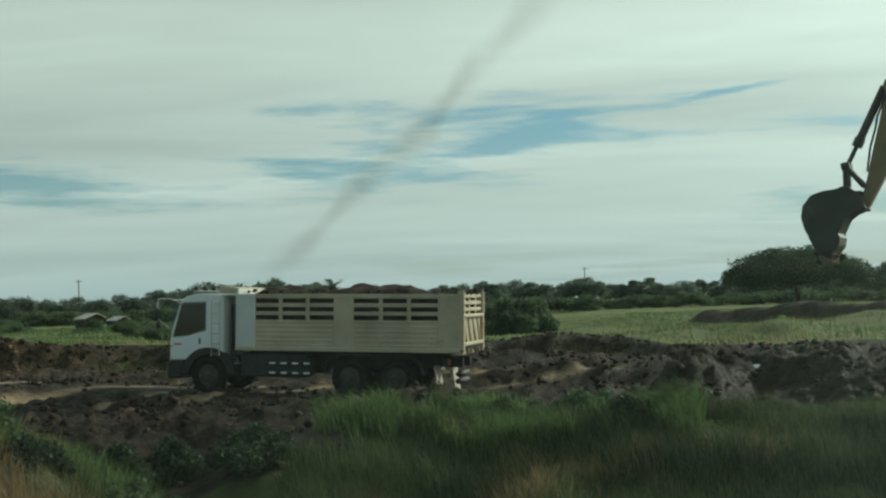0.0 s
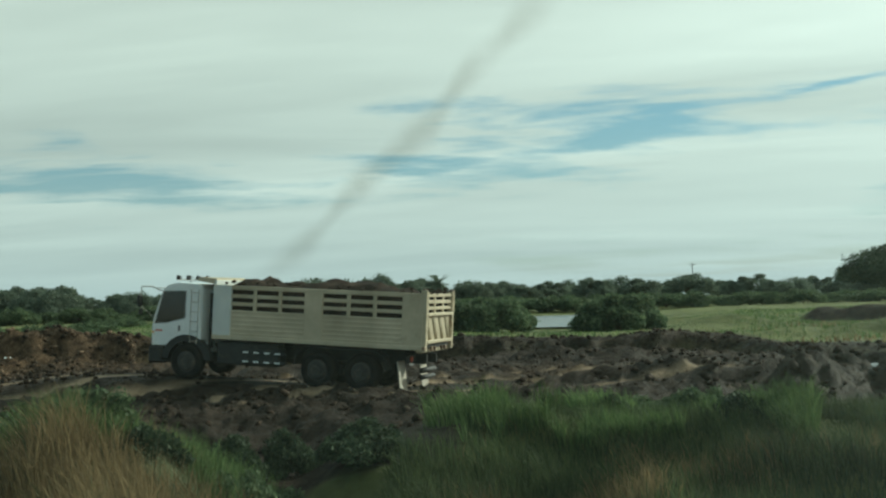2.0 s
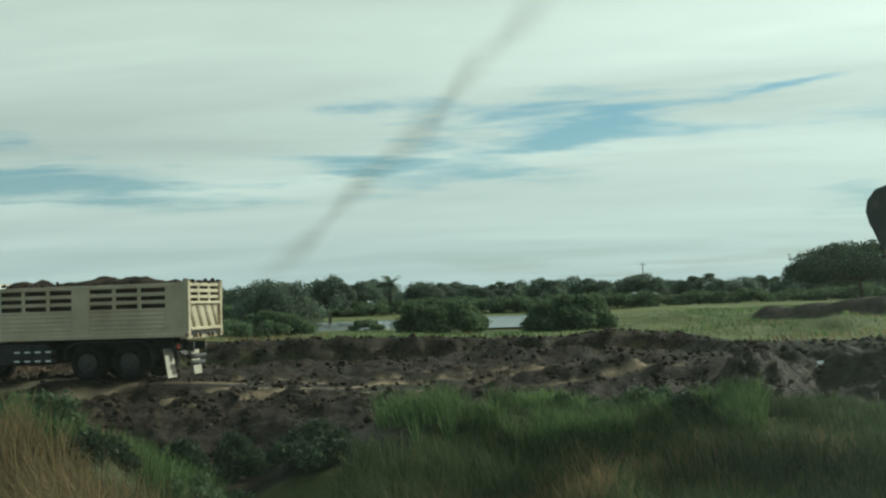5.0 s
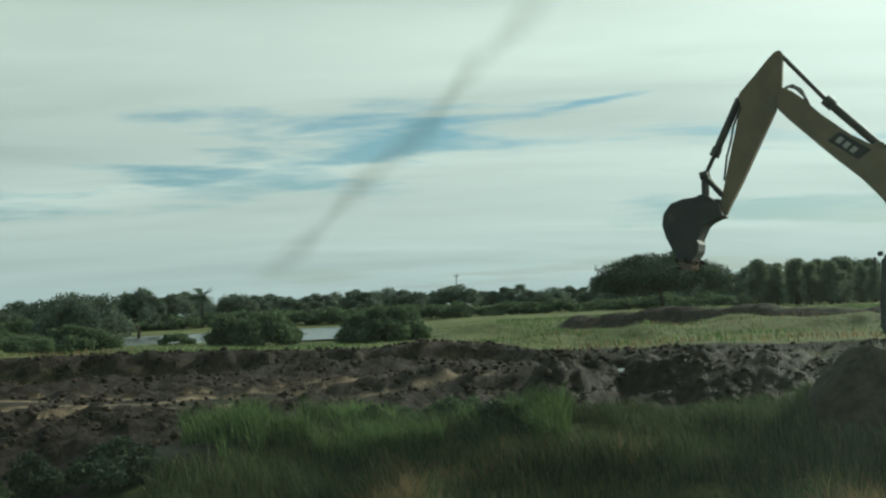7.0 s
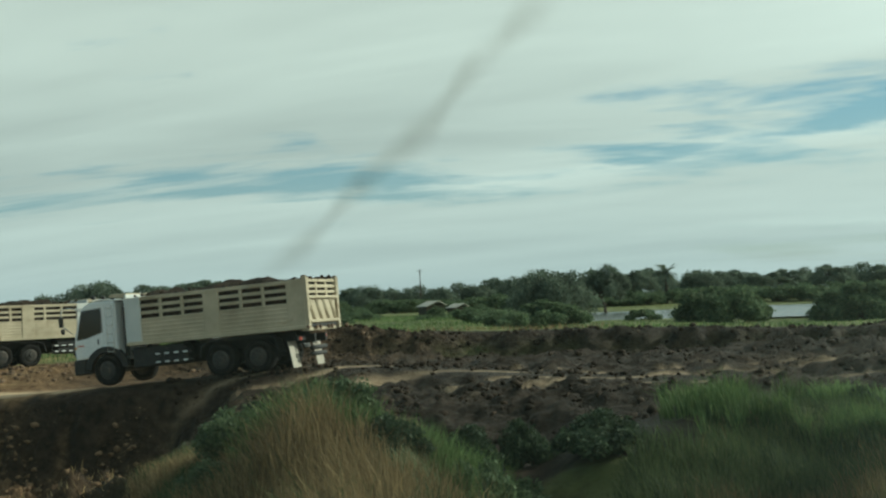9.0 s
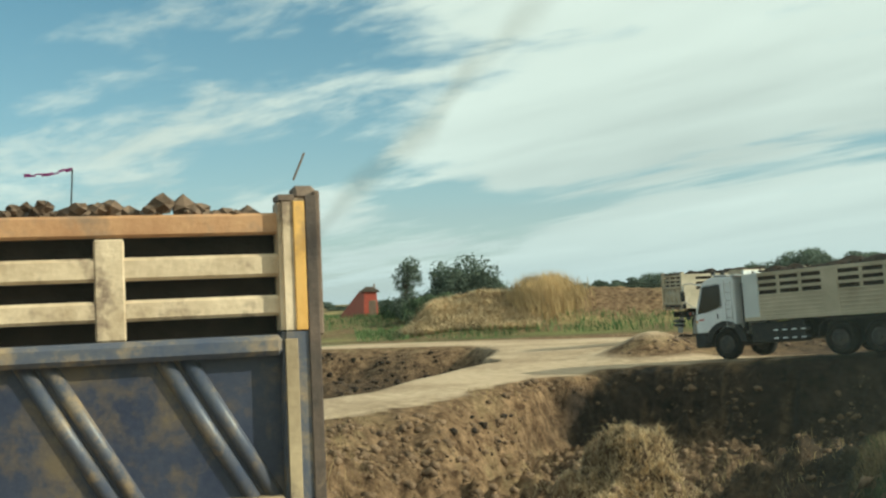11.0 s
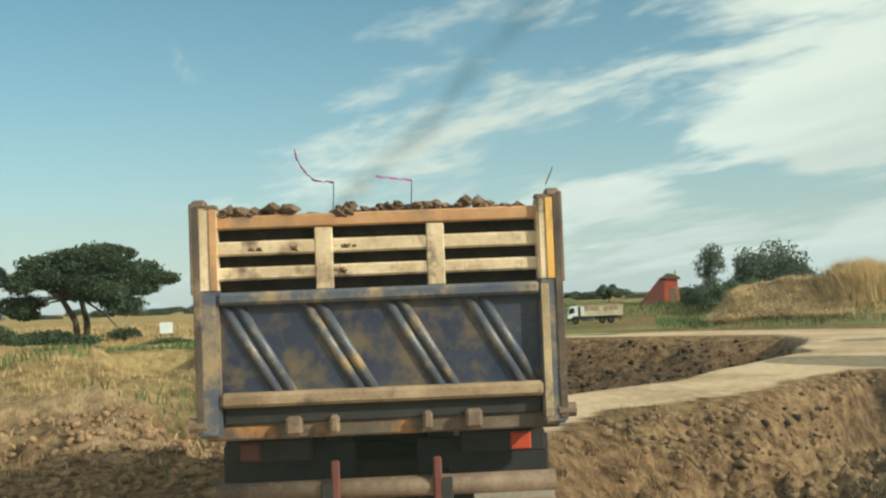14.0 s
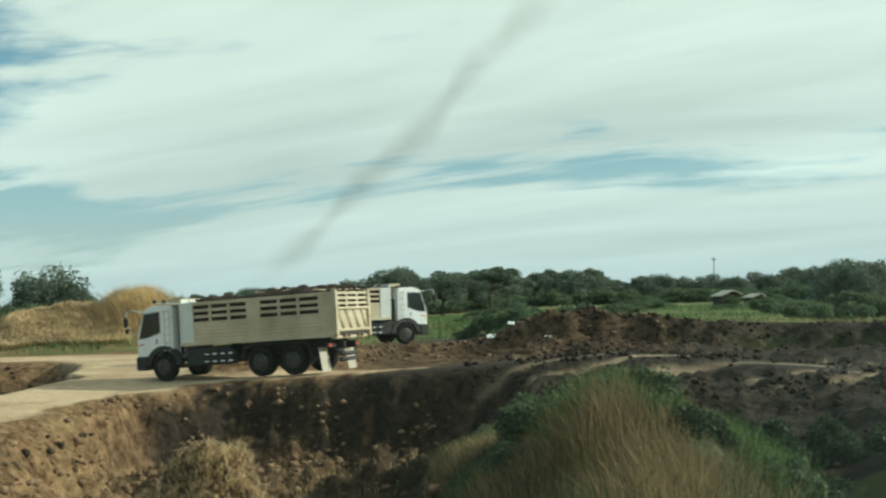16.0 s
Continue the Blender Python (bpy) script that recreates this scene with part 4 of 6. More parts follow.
        for x in (0.14, 0.38):
            rod(bm, (cx + x, s * 1.2, 1.05), (cx + x, s * 1.2, 2.6), 0.012, seg=6)
        part("ladder", bm, CHROME, cab)
    m = Matrix.Translation((cx + 1.485, 0, 2.1)) @ Matrix.Rotation(radians(-17.5), 4, "Y")
    part("windscreen", bbox((0.012, 0, 0), (0.02, 2.06, 0.74), 0.01, m), DARK_GLASS, cab, "dark windscreen")
    part("sun_visor", bbox((cx + 1.52, 0, 2.58), (0.32, 2.0, 0.03), 0.01, None), WHITE_PAINT, cab, "white sun visor")
    part("bumper", bbox((cx + 1.50, 0, 0.66), (0.46, 2.36, 0.50), 0.05), BLACK_STEEL, cab, "black front bumper")
    part("grille", bbox((cx + 1.665, 0, 1.25), (0.03, 1.5, 0.28), 0.02), BLACK_STEEL, cab)
    for k in range(3):
        part("grille_bar", bbox((cx + 1.685, 0, 1.16 + 0.09 * k), (0.02, 1.46, 0.03), 0.006), CHROME, cab)
    bm = bmesh.new()
    rod(bm, (cx - 0.12, 0.85, 0.9), (cx - 0.12, 0.85, 2.5), 0.07)
    part("air_intake", bm, BLACK_STEEL, cab)
    part("air_filter_box", bbox((cx - 0.12, -0.7, 1.6), (0.2, 0.5, 1.2), 0.03), BLACK_STEEL, cab)
    if lamp_bar:
        bm = tube(bmesh.new(), [(cx + 1.0, -0.95, 2.84), (cx + 1.0, 0.95, 2.84)], 0.02)
        bar = part("lamp_bar", bm, CHROME, cab)
        for y in np.linspace(-0.85, 0.85, 4):
            bm = rod(bmesh.new(), (cx + 0.95, y, 2.9), (cx + 1.05, y, 2.9), 0.055, 0.08, 10)
            part("spot_lamp", bm, BLACK_STEEL, bar)
    return truck, wheels


def clods(items, rnd, flat=0.75):
    """Irregular lumps of soil, one bmesh; items are x, y, z and size."""
    bm = bmesh.new()
    base = [Vector(p).normalized() for p in ((1, 0, 0), (-1, 0, 0), (0, 1, 0), (0, -1, 0), (0, 0, 1), (0, 0, -1), (1, 1, 1), (-1, 1, 1), (1, -1, 1), (-1, -1, 1),
                                             (1, 1, -1), (-1, 1, -1), (1, -1, -1), (-1, -1, -1))]
    for x, y, z, s in items:
        vs = [bm.verts.new((x + p.x * s * rnd.uniform(0.55, 1.2), y + p.y * s * rnd.uniform(0.55, 1.2), z + p.z * s * flat * rnd.uniform(0.5, 1.15))) for p in base]
        for q in ((0, 6, 4, 8), (0, 8, 3, 12), (0, 12, 5, 10), (0, 10, 2, 6), (1, 9, 4, 7), (1, 7, 2, 11), (1, 11, 5, 13), (1, 13, 3, 9), (4, 6, 2, 7), (4, 9, 3, 8), (5, 12, 3, 13), (5, 11, 2, 10)):
            bm.faces.new([vs[i] for i in q])
    return bm


white_truck, white_wheels = build_truck("tipper_truck", load=0.21, seed=4)
tagged(white_truck, "white-cabbed tipper truck with dusty cream stake body, loaded with dark soil", "truck", "white tipper trucks")
blue_truck, blue_wheels = build_truck("tipper_truck", box_len=5.9, z0=1.50, z1=2.95, tail_low=TAIL_BLUE, tail_rib=TAIL_BLUE_RIB, tail_slat=TAIL_CREAM, tail_top=TAIL_ORANGE, tail_post=TAIL_POST, lamp_z=1.27, bumper_z=1.0,
                                      side=TAIL_CREAM, front_panel=TAIL_BLUE, post=TAIL_CREAM, lamp_bar=False, load=0.1, load_mat=CLOD_WET, seed=9)
tagged(blue_truck, "tipper truck with worn blue ribbed tailgate and cream slats", "truck")
waiting_truck, _w = build_truck("tipper_truck", box_len=5.8, seed=6, lamp_bar=False)
tagged(waiting_truck, "parked white-cabbed tipper with cream body behind soil mounds", "truck", "white tipper trucks")
far_truck, _w = build_truck("tipper_truck", seed=7, lamp_bar=False, load=0.3, load_mat=CLOD_DRY)
tagged(far_truck, "distant small tipper with white cab on the far track", "truck")


def truck_pose(p, heading, pitch=0.0, roll=0.0):
    return pose(p.x, p.y, p.z, 0, 0, heading + 90) @ pose(0, 0, 0, roll, pitch, 0)


pb = on_ground(spot(31, 39.7, 54))
pm = on_ground(spot(31, 36.0, 55))
waiting_truck.matrix_basis = truck_pose(Vector((pb.x, pb.y, pm.z)), -30)
pc = on_ground(spot(60, 56.9, 100))
far_truck.matrix_basis = truck_pose(pc, 150) @ Matrix.Scale(0.56, 4)

# pennants on thin rods in the load of the nearer truck
RIBBONS = []
for y, x, hgt in ((0.33, 0.35, 0.22), (-0.24, 0.4, 0.22)):
    flag = part("pennant_rod", tube(bmesh.new(), [(x, y, 2.85), (x - 0.01, y - 0.02, 2.98 + hgt)], 0.004), BLACK_STEEL, blue_truck, "thin rod with a pink ribbon")
    prev = None
    for k in range(3 if y > 0 else 2):
        bm = bmesh.new()
        n = 5 if y > 0 else 4
        for i in range(n):
            box(bm, (-0.005 * math.sin(i), 0.018 + i * 0.034, 0.004 * math.sin(i * 2.1)), (0.003, 0.036, 0.011 + 0.005 * math.cos(i * 1.7 + k)))
        rib = part("ribbon", bm, PINK_CLOTH, flag)
        rib.location = (x - 0.01, y - 0.02, 2.98 + hgt)
        RIBBONS.append((rib, (x - 0.01, y - 0.02, 2.98 + hgt), k, y))
part("rod_aerial", tube(bmesh.new(), [(0.02, -1.2, 3.1), (0.0, -1.25, 3.22)], 0.005), RUST_STEEL, blue_truck)


# ---- digger ----
def build_digger():
    dg = empty("excavator")
    # x along the boom, z up, y to its left; the undercarriage stands at the origin
    for s in (-1, 1):
        bm = bmesh.new()
        pts = [(-1.9, 0.25), (-1.75, 0.06), (1.75, 0.06), (1.95, 0.3), (2.0, 0.55), (1.8, 0.88), (-1.75, 0.88), (-2.0, 0.6)]
        prism(bm, pts, s * 1.2 - 0.28, s * 1.2 + 0.28)
        tr = part("track", bevel(bm, 0.03), DIGGER_DARK, dg, "muddy steel crawler track")
        for i in range(20):
            part("track_shoe", bbox((-1.75 + i * 0.18, s * 1.2, 0.9), (0.15, 0.6, 0.05), 0.01), RUST_STEEL, tr)
            part("track_shoe", bbox((-1.75 + i * 0.18, s * 1.2, 0.03), (0.15, 0.6, 0.05), 0.01), RUST_STEEL, tr)
    part("slew_ring", rod(bmesh.new(), (0, 0, 0.7), (0, 0, 1.1), 0.6, seg=20), DIGGER_DARK, dg)
    bm = bmesh.new()
    box(bm, (-0.75, 0, 1.55), (3.4, 2.5, 0.9))
    part("house", bevel(bm, 0.06, 2), DIGGER_YELLOW, dg, "yellow machine house")
    bm = prism(bmesh.new(), [(-2.4, 1.1), (-2.75, 1.3), (-2.85, 1.9), (-2.6, 2.25), (-2.2, 2.25), (-2.2, 1.1)], -1.25, 1.25)
    part("counterweight", bevel(bm, 0.05), DIGGER_DARK, dg)
    bm = prism(bmesh.new(), [(-0.2, 1.38), (1.22, 1.38), (1.31, 1.5), (1.30, 2.1), (1.22, 2.86), (1.10, 2.93), (-0.2, 2.95), (-0.45, 2.8), (-0.45, 1.5)], 0.35, 1.32)
    cb = part("digger_cab", bevel(bm, 0.05, 2), DIGGER_DARK, dg, "dark operator cab")
    part("cab_window", prism(bmesh.new(), [(-0.3, 1.9), (0.4, 1.85), (0.4, 2.75), (-0.28, 2.75)], 1.318, 1.332), DARK_GLASS, cb)
    part("cab_window", prism(bmesh.new(), [(0.52, 1.6), (1.18, 1.65), (1.12, 2.6), (1.02, 2.78), (0.52, 2.8)], 1.318, 1.332), DARK_GLASS, cb)
    part("front_window", bevel(prism(bmesh.new(), [(1.285, 1.75), (1.315, 1.75), (1.25, 2.72), (1.22, 2.72)], 0.45, 1.24), 0.006), CLEAR_LENS, cb, "pale front window")
    part("work_lamp", bbox((1.24, 1.28, 2.92), (0.1, 0.1, 0.09), 0.02), BLACK_STEEL, cb)
    part("mirror", bbox((1.34, 1.36, 2.75), (0.05, 0.06, 0.22), 0.015), BLACK_STEEL, cb)
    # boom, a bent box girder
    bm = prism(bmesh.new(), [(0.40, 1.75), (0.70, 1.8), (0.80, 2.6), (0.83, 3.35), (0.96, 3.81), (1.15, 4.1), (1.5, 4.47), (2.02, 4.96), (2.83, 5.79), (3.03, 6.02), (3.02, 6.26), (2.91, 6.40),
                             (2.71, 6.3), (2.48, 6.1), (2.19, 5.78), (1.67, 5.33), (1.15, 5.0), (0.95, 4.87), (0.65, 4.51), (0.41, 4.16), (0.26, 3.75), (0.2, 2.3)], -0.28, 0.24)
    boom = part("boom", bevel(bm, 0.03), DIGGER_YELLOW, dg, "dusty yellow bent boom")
    bm = prism(bmesh.new(), [(2.09, 5.23), (1.86, 5.39), (1.29, 4.98), (1.54, 4.81)], 0.24, 0.252)
    badge = part("badge", bm, BLACK_STEEL, boom, "dark maker's badge plate")
    for k in range(3):
        dx, dz = -0.125 * k, -0.105 * k
        part("badge_bar", prism(bmesh.new(), [(1.95 + dx, 5.21 + dz), (1.85 + dx, 5.30 + dz), (1.775 + dx, 5.235 + dz), (1.875 + dx, 5.145 + dz)], 0.252, 0.258), PALE_TIN, badge)
    bm = rod(bmesh.new(), (1.08, 0.0, 5.01), (2.04, 0.0, 6.03), 0.085)
    rod(bm, (2.04, 0.0, 6.03), (2.87, 0.0, 7.06), 0.045)
    rod(bm, (1.95, 0.0, 5.94), (2.10, 0.0, 6.10), 0.115)
    part("stick_cylinder", bm, DIGGER_DARK, boom, "stick cylinder with steel rod")
    part("cylinder_lug", bevel(prism(bmesh.new(), [(1.32, 5.08), (1.02, 4.88), (0.98, 5.02), (1.08, 5.14), (1.2, 5.14)], -0.1, 0.1), 0.015), DIGGER_YELLOW, boom)
    bm = tube(bmesh.new(), [(1.05, 0.12, 5.05), (0.85, 0.12, 4.98), (0.70, 0.12, 4.85), (0.55, 0.12, 4.58), (0.51, 0.12, 4.28)], 0.024)
    tube(bm, [(1.05, -0.08, 5.02), (0.86, -0.08, 4.93), (0.66, -0.08, 4.74), (0.53, -0.08, 4.45)], 0.024)
    tube(bm, [(2.91, 0.1, 6.36), (2.78, 0.1, 6.42), (2.64, 0.1, 6.36), (2.5, 0.1, 6.2), (2.40, 0.1, 6.0)], 0.024)
    tube(bm, [(2.90, -0.08, 6.38), (2.72, -0.08, 6.47), (2.55, -0.08, 6.36), (2.42, -0.08, 6.06)], 0.024)
    part("hose", bm, BLACK_STEEL, boom, "bundle of black hoses")
    for s in (-1, 1):
        bm = rod(bmesh.new(), (0.75, s * 0.45, 1.9), (0.70, s * 0.45, 3.05), 0.085)
        rod(bm, (0.70, s * 0.45, 3.05), (0.58, s * 0.45, 4.06), 0.05)
        part("boom_cylinder", bm, CHROME if s > 0 else DIGGER_DARK, boom)
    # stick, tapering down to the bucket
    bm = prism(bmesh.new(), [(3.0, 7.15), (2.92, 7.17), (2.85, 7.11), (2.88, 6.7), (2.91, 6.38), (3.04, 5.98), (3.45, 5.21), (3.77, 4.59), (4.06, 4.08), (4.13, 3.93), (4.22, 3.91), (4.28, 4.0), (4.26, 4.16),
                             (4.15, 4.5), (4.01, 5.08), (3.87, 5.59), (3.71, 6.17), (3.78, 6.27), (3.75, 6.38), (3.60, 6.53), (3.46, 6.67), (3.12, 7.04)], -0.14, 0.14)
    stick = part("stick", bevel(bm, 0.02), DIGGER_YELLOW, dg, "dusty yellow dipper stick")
    bm = tube(bmesh.new(), [(3.72, 0.15, 6.1), (3.90, 0.15, 5.7), (3.95, 0.15, 5.45), (4.06, 0.15, 5.1), (4.14, 0.15, 4.62)], 0.022)
    part("hose", bm, BLACK_STEEL, stick)
    bm = rod(bmesh.new(), (3.76, 0, 6.29), (4.3, 0, 5.22), 0.08)
    rod(bm, (4.3, 0, 5.22), (4.54, 0, 4.76), 0.045)
    rod(bm, (4.25, 0, 5.32), (4.34, 0, 5.14), 0.105)
    part("bucket_cylinder", bm, DIGGER_DARK, stick)
    bm = bmesh.new()
    for s in (-0.17, 0.17):
        rod(bm, (4.54, s, 4.76), (4.20, s, 4.32), 0.055)
        rod(bm, (4.54, s, 4.76), (4.56, s, 4.24), 0.055)
        rod(bm, (4.46, s, 4.77), (4.62, s, 4.74), 0.085)
    part("bucket_link", bm, DIGGER_DARK, stick)
    prof = [(4.17, 3.88), (4.24, 4.12), (4.36, 4.22), (4.48, 4.34), (4.62, 4.34), (4.72, 4.27), (4.95, 4.28), (5.2, 4.2), (5.36, 4.0), (5.4, 3.76), (5.33, 3.49), (5.23, 3.33), (5.14, 3.05),
            (5.05, 2.98), (4.82, 3.02), (4.70, 3.18), (4.67, 3.36), (4.73, 3.42), (4.57, 3.73), (4.42, 3.83)]
    bm = prism(bmesh.new(), prof, -0.48, 0.48)
    bk = part("bucket", bevel(bm, 0.02), DIGGER_DARK, dg, "dark worn digging bucket")
    for i in range(5):
        part("tooth", bevel(prism(bmesh.new(), [(4.80, 3.06), (5.10, 3.04), (5.08, 2.86), (4.92, 2.80), (4.85, 2.84)], -0.46 + i * 0.205, -0.37 + i * 0.205), 0.012), RUST_STEEL, bk)
    part("bucket_ear", bbox((4.40, 0, 4.12), (0.34, 0.46, 0.26), 0.04), DIGGER_DARK, bk)
    rnd = random.Random(2)
    part("clinging_soil", clods([(rnd.uniform(4.78, 5.10), rnd.uniform(-0.48, 0.48), rnd.uniform(2.85, 3.1), rnd.uniform(0.07, 0.16)) for i in range(16)], rnd), CLOD_WET, bk)
    return tagged(dg, "yellow excavator with raised boom and dark bucket", "excavator")


digger = build_digger()
# boom drawn with its tip to the viewer's left; the cab stands on the viewer's side
pd = spot(-8, -27.7, 24.0)
digger.matrix_basis = pose(pd.x, pd.y, 0.0, 0, 0, -27.7 + 180) @ pose(-1.05, 0, 0)


# ---- trees ----
def leaf_quads(centres, size, rng, flat=0.5):
    """One small leaf spray, a bent pair of triangles, at each centre."""
    n = len(centres)
    u = rng.normal(size=(n, 3))
    u /= np.linalg.norm(u, axis=1)[:, None]
    w = rng.normal(size=(n, 3))
    w -= (w * u).sum(1)[:, None] * u
    w /= np.linalg.norm(w, axis=1)[:, None]
    s = size * rng.uniform(0.5, 1.2, (n, 1))
    a, b = centres - u * s, centres + u * s
    c, d = centres + w * s * 0.55 + u * s * 0.1, centres - w * s * 0.55
    v = np.stack([a, c, b, d], 1).reshape(-1, 3)
    f = np.arange(n * 4).reshape(-1, 4)
    return v, f


def crown_points(lobes, per, rng, shell=0.55):
    """Points in soft lobes: centre, radii; denser towards the shell, with gaps."""
    out = []
    for (cx, cy, cz), (rx, ry, rz) in lobes:
        p = rng.normal(size=(per, 3))
        p /= np.linalg.norm(p, axis=1)[:, None]
        r = (shell + (1 - shell) * rng.random((per, 1))) * (0.8 + 0.35 * rng.random((per, 1)))
        out.append(p * r * np.array([rx, ry, rz]) + np.array([cx, cy, cz]))
    return np.concatenate(out)


def build_tree(name, H, W, seed, style="round", leaf=0.35, per=150, lobes_n=26, mat=None, parent_tag=None):
    rng = np.random.default_rng(seed)
    tree = empty(name)
    trunk_top = H * {"round": 0.35, "flat": 0.42, "bush": 0.12, "tall": 0.5}[style]
    bm = bmesh.new()
    lean = rng.uniform(-0.06, 0.06, 2) * H
    base_r = 0.035 * H if style != "bush" else 0.02 * H
    stems = 1 if style in ("round", "tall") else (2 if style == "flat" else 3)
    lobes = []
    for k in range(lobes_n):
        ang = k * 2.399 + rng.uniform(-0.3, 0.3)
        q = math.sqrt((k + 0.5) / lobes_n)
        r = W / 2 * q * rng.uniform(0.78, 1.0)
        if style == "flat":
            cz = H * (0.88 - 0.34 * q ** 2.2) - abs(rng.normal()) * 0.17 * H
            rad = (W * 0.105, W * 0.105, H * 0.075)
        elif style == "bush":
            cz = H * (0.12 + 0.66 * math.sqrt(max(0, 1 - q * q)) * rng.uniform(0.25, 1.0))
            rad = (W * 0.15, W * 0.15, H * 0.2)
        elif style == "tall":
            u = rng.random()
            cz = H * (0.12 + 0.82 * u)
            r *= 0.95 - 0.75 * u
            rad = (W * 0.2, W * 0.2, H * 0.11)
        else:
            cz = H * (0.34 + 0.52 * math.sqrt(max(0, 1 - q * q)) * rng.uniform(0.45, 1.0))
            rad = (W * 0.15, W * 0.15, H * 0.13)
        s = rng.uniform(0.75, 1.25)
        lobes.append(((r * math.cos(ang), r * math.sin(ang), cz), tuple(x * s for x in rad)))
    for i in range(stems):
        ox, oy = (rng.uniform(-0.05, 0.05, 2) * W) if stems > 1 else (0, 0)
        tops = Vector((ox * 2.2 + lean[0], oy * 2.2 + lean[1], trunk_top))
        mid = Vector((ox * 1.3, oy * 1.3, trunk_top * 0.5))
        rod(bm, (ox, oy, -0.3), mid, base_r, base_r * 0.8, 8)
        rod(bm, mid, tops, base_r * 0.8, base_r * 0.65, 8)
        for k in range(i, lobes_n, stems * (2 if lobes_n > 30 else 1)):
            c = Vector(lobes[k][0])
            j = tops.lerp(c, 0.55) + Vector((0, 0, 0.04 * H))
            rod(bm, tops, j, base_r * 0.38, base_r * 0.22, 5)
            rod(bm, j, c, base_r * 0.22, base_r * 0.08, 5)
    part("trunk", bm, BARK, tree, "dark branching trunk")
    v, f = leaf_quads(crown_points(lobes, per, rng), leaf, rng)
    crown = from_arrays("crown", v, f, mat or LEAF_HAZED)
    crown.parent = tree
    return tree


def place(ob, p, turn=0.0, s=1.0, sz=None, sink=0.1):
    g = on_ground(p, sink)
    ob.matrix_basis = pose(g.x, g.y, g.z, 0, 0, turn) @ Matrix.Diagonal((s, s, sz or s, 1))
    return ob


def stand(ob, p, turn, s, sz=None, sink=0.1):
    g = on_ground(p, sink)
    c = copy_thing(ob, pose(g.x, g.y, g.z, 0, 0, turn))
    c.scale = (s, s, sz or s)
    return c


def build_treeline():
    rnd = random.Random(21)
    kinds = [build_tree("tree", 7.0, 9.0, 30 + i, "round" if i % 2 else "bush", 0.2, 420, 26) for i in range(4)]
    kinds += [build_tree("tree", 7.0, 10.5, 41, "flat", 0.2, 380, 30)]
    bush = [build_tree("shrub", 3.0, 6.5, 50 + i, "bush", 0.18, 260, 18, LEAF_SHRUB) for i in range(2)]
    poplar = build_tree("tree", 8.0, 3.6, 61, "tall", 0.14, 200, 40, LEAF_GREY)
    used = set()
    tops = ((-48, 1.2), (-28, 1.25), (-20, 1.0), (-12, 0.8), (-5, 0.78), (0, 0.8), (3, 0.75), (5, 0.9), (8, 0.8), (9.5, 0.95), (11.7, 1.1), (14, 0.9), (17, 0.65), (20, 0.85),
            (24, 1.0), (28.6, 1.35), (31, 1.05), (33.5, 1.3), (36, 0.9), (40, 0.7), (46, 0.5))
    az = -46.0
    while az < 44:
        el = 0.42 + np.interp(az, [t[0] for t in tops], [t[1] for t in tops]) * rnd.uniform(0.45, 1.2)
        d = rnd.uniform(195, 245)
        p = spot(10, az, d)
        g = float(height(p.x, p.y)[0])
        h = 2.3 + d * math.tan(radians(el)) - g
        k = rnd.randrange(5)
        s = h / 7.2
        put = place if k not in used else stand
        used.add(k)
        ob = put(kinds[k], p, rnd.uniform(0, 360), s * rnd.uniform(1.0, 1.25), s)
        tagged(ob, "dark green tree in the far tree line", "tree", "trees of the tree line")
        az += rnd.uniform(0.75, 1.3)
    az = -46.0
    i = 0
    while az < 45:
        p = spot(10, az, rnd.uniform(178, 196))
        ob = (place if i < 2 else stand)(bush[i % 2], p, rnd.uniform(0, 360), rnd.uniform(0.9, 1.5), rnd.uniform(0.6, 1.15))
        tagged(ob, "dense green scrub below the tree line", "shrub", "scrub below the tree line")
        i += 1
        az += rnd.uniform(0.8, 1.2)
    for i, a in enumerate(np.linspace(-21.8, -32.0, 34)):
        p = spot(-8, a + rnd.uniform(-0.2, 0.2), rnd.uniform(150, 175))
        ob = (place if i == 0 else stand)(poplar, p, rnd.uniform(0, 360), rnd.uniform(0.75, 1.3), rnd.uniform(0.62, 1.0) * 0.78)
        tagged(ob, "slim young eucalyptus tree", "tree", "row of young eucalyptus")
    for i in range(34):
        p = spot(20, rnd.uniform(12, 31), rnd.uniform(66, 135))
        ob = stand(bush[i % 2], p, rnd.uniform(0, 360), rnd.uniform(0.25, 0.6), rnd.uniform(0.2, 0.5))
        tagged(ob, "low weedy shrub in the field", "shrub", "weedy shrubs in the field")
    # low far hedge on the open side
    az, i = 46.0, 0
    while az < 97:
        p = spot(60, az, rnd.uniform(420, 560))
        ob = stand(kinds[i % 4], p, rnd.uniform(0, 360), rnd.uniform(0.9, 1.9), rnd.uniform(0.45, 0.8), 1.0)
        tagged(ob, "hazy tree on the far horizon", "tree", "trees on the horizon")
        i += 1
        az += rnd.uniform(0.9, 1.6)


build_treeline()


def single_tree(label, yaw, az, d, H, W, seed, style, leaf, per, n, mat=None, group="", name="tree", turn=0, sink=0.1):
    t = build_tree(name, H, W, seed, style, leaf, per, n, mat)
    place(t, spot(yaw, az, d), turn, sink=sink)
    return tagged(t, label, "tree" if name == "tree" else "shrub", group)


single_tree("broad rain tree with a dark spreading crown", -5, -17.1, 135, 7.6, 15.5, 71, "round", 0.156, 960, 56, LEAF_DEEP)
single_tree("umbrella-shaped rain tree with open trunk", 66, 83.0, 80, 7.5, 11.2, 72, "flat", 0.13, 900, 58, LEAF_DEEP)
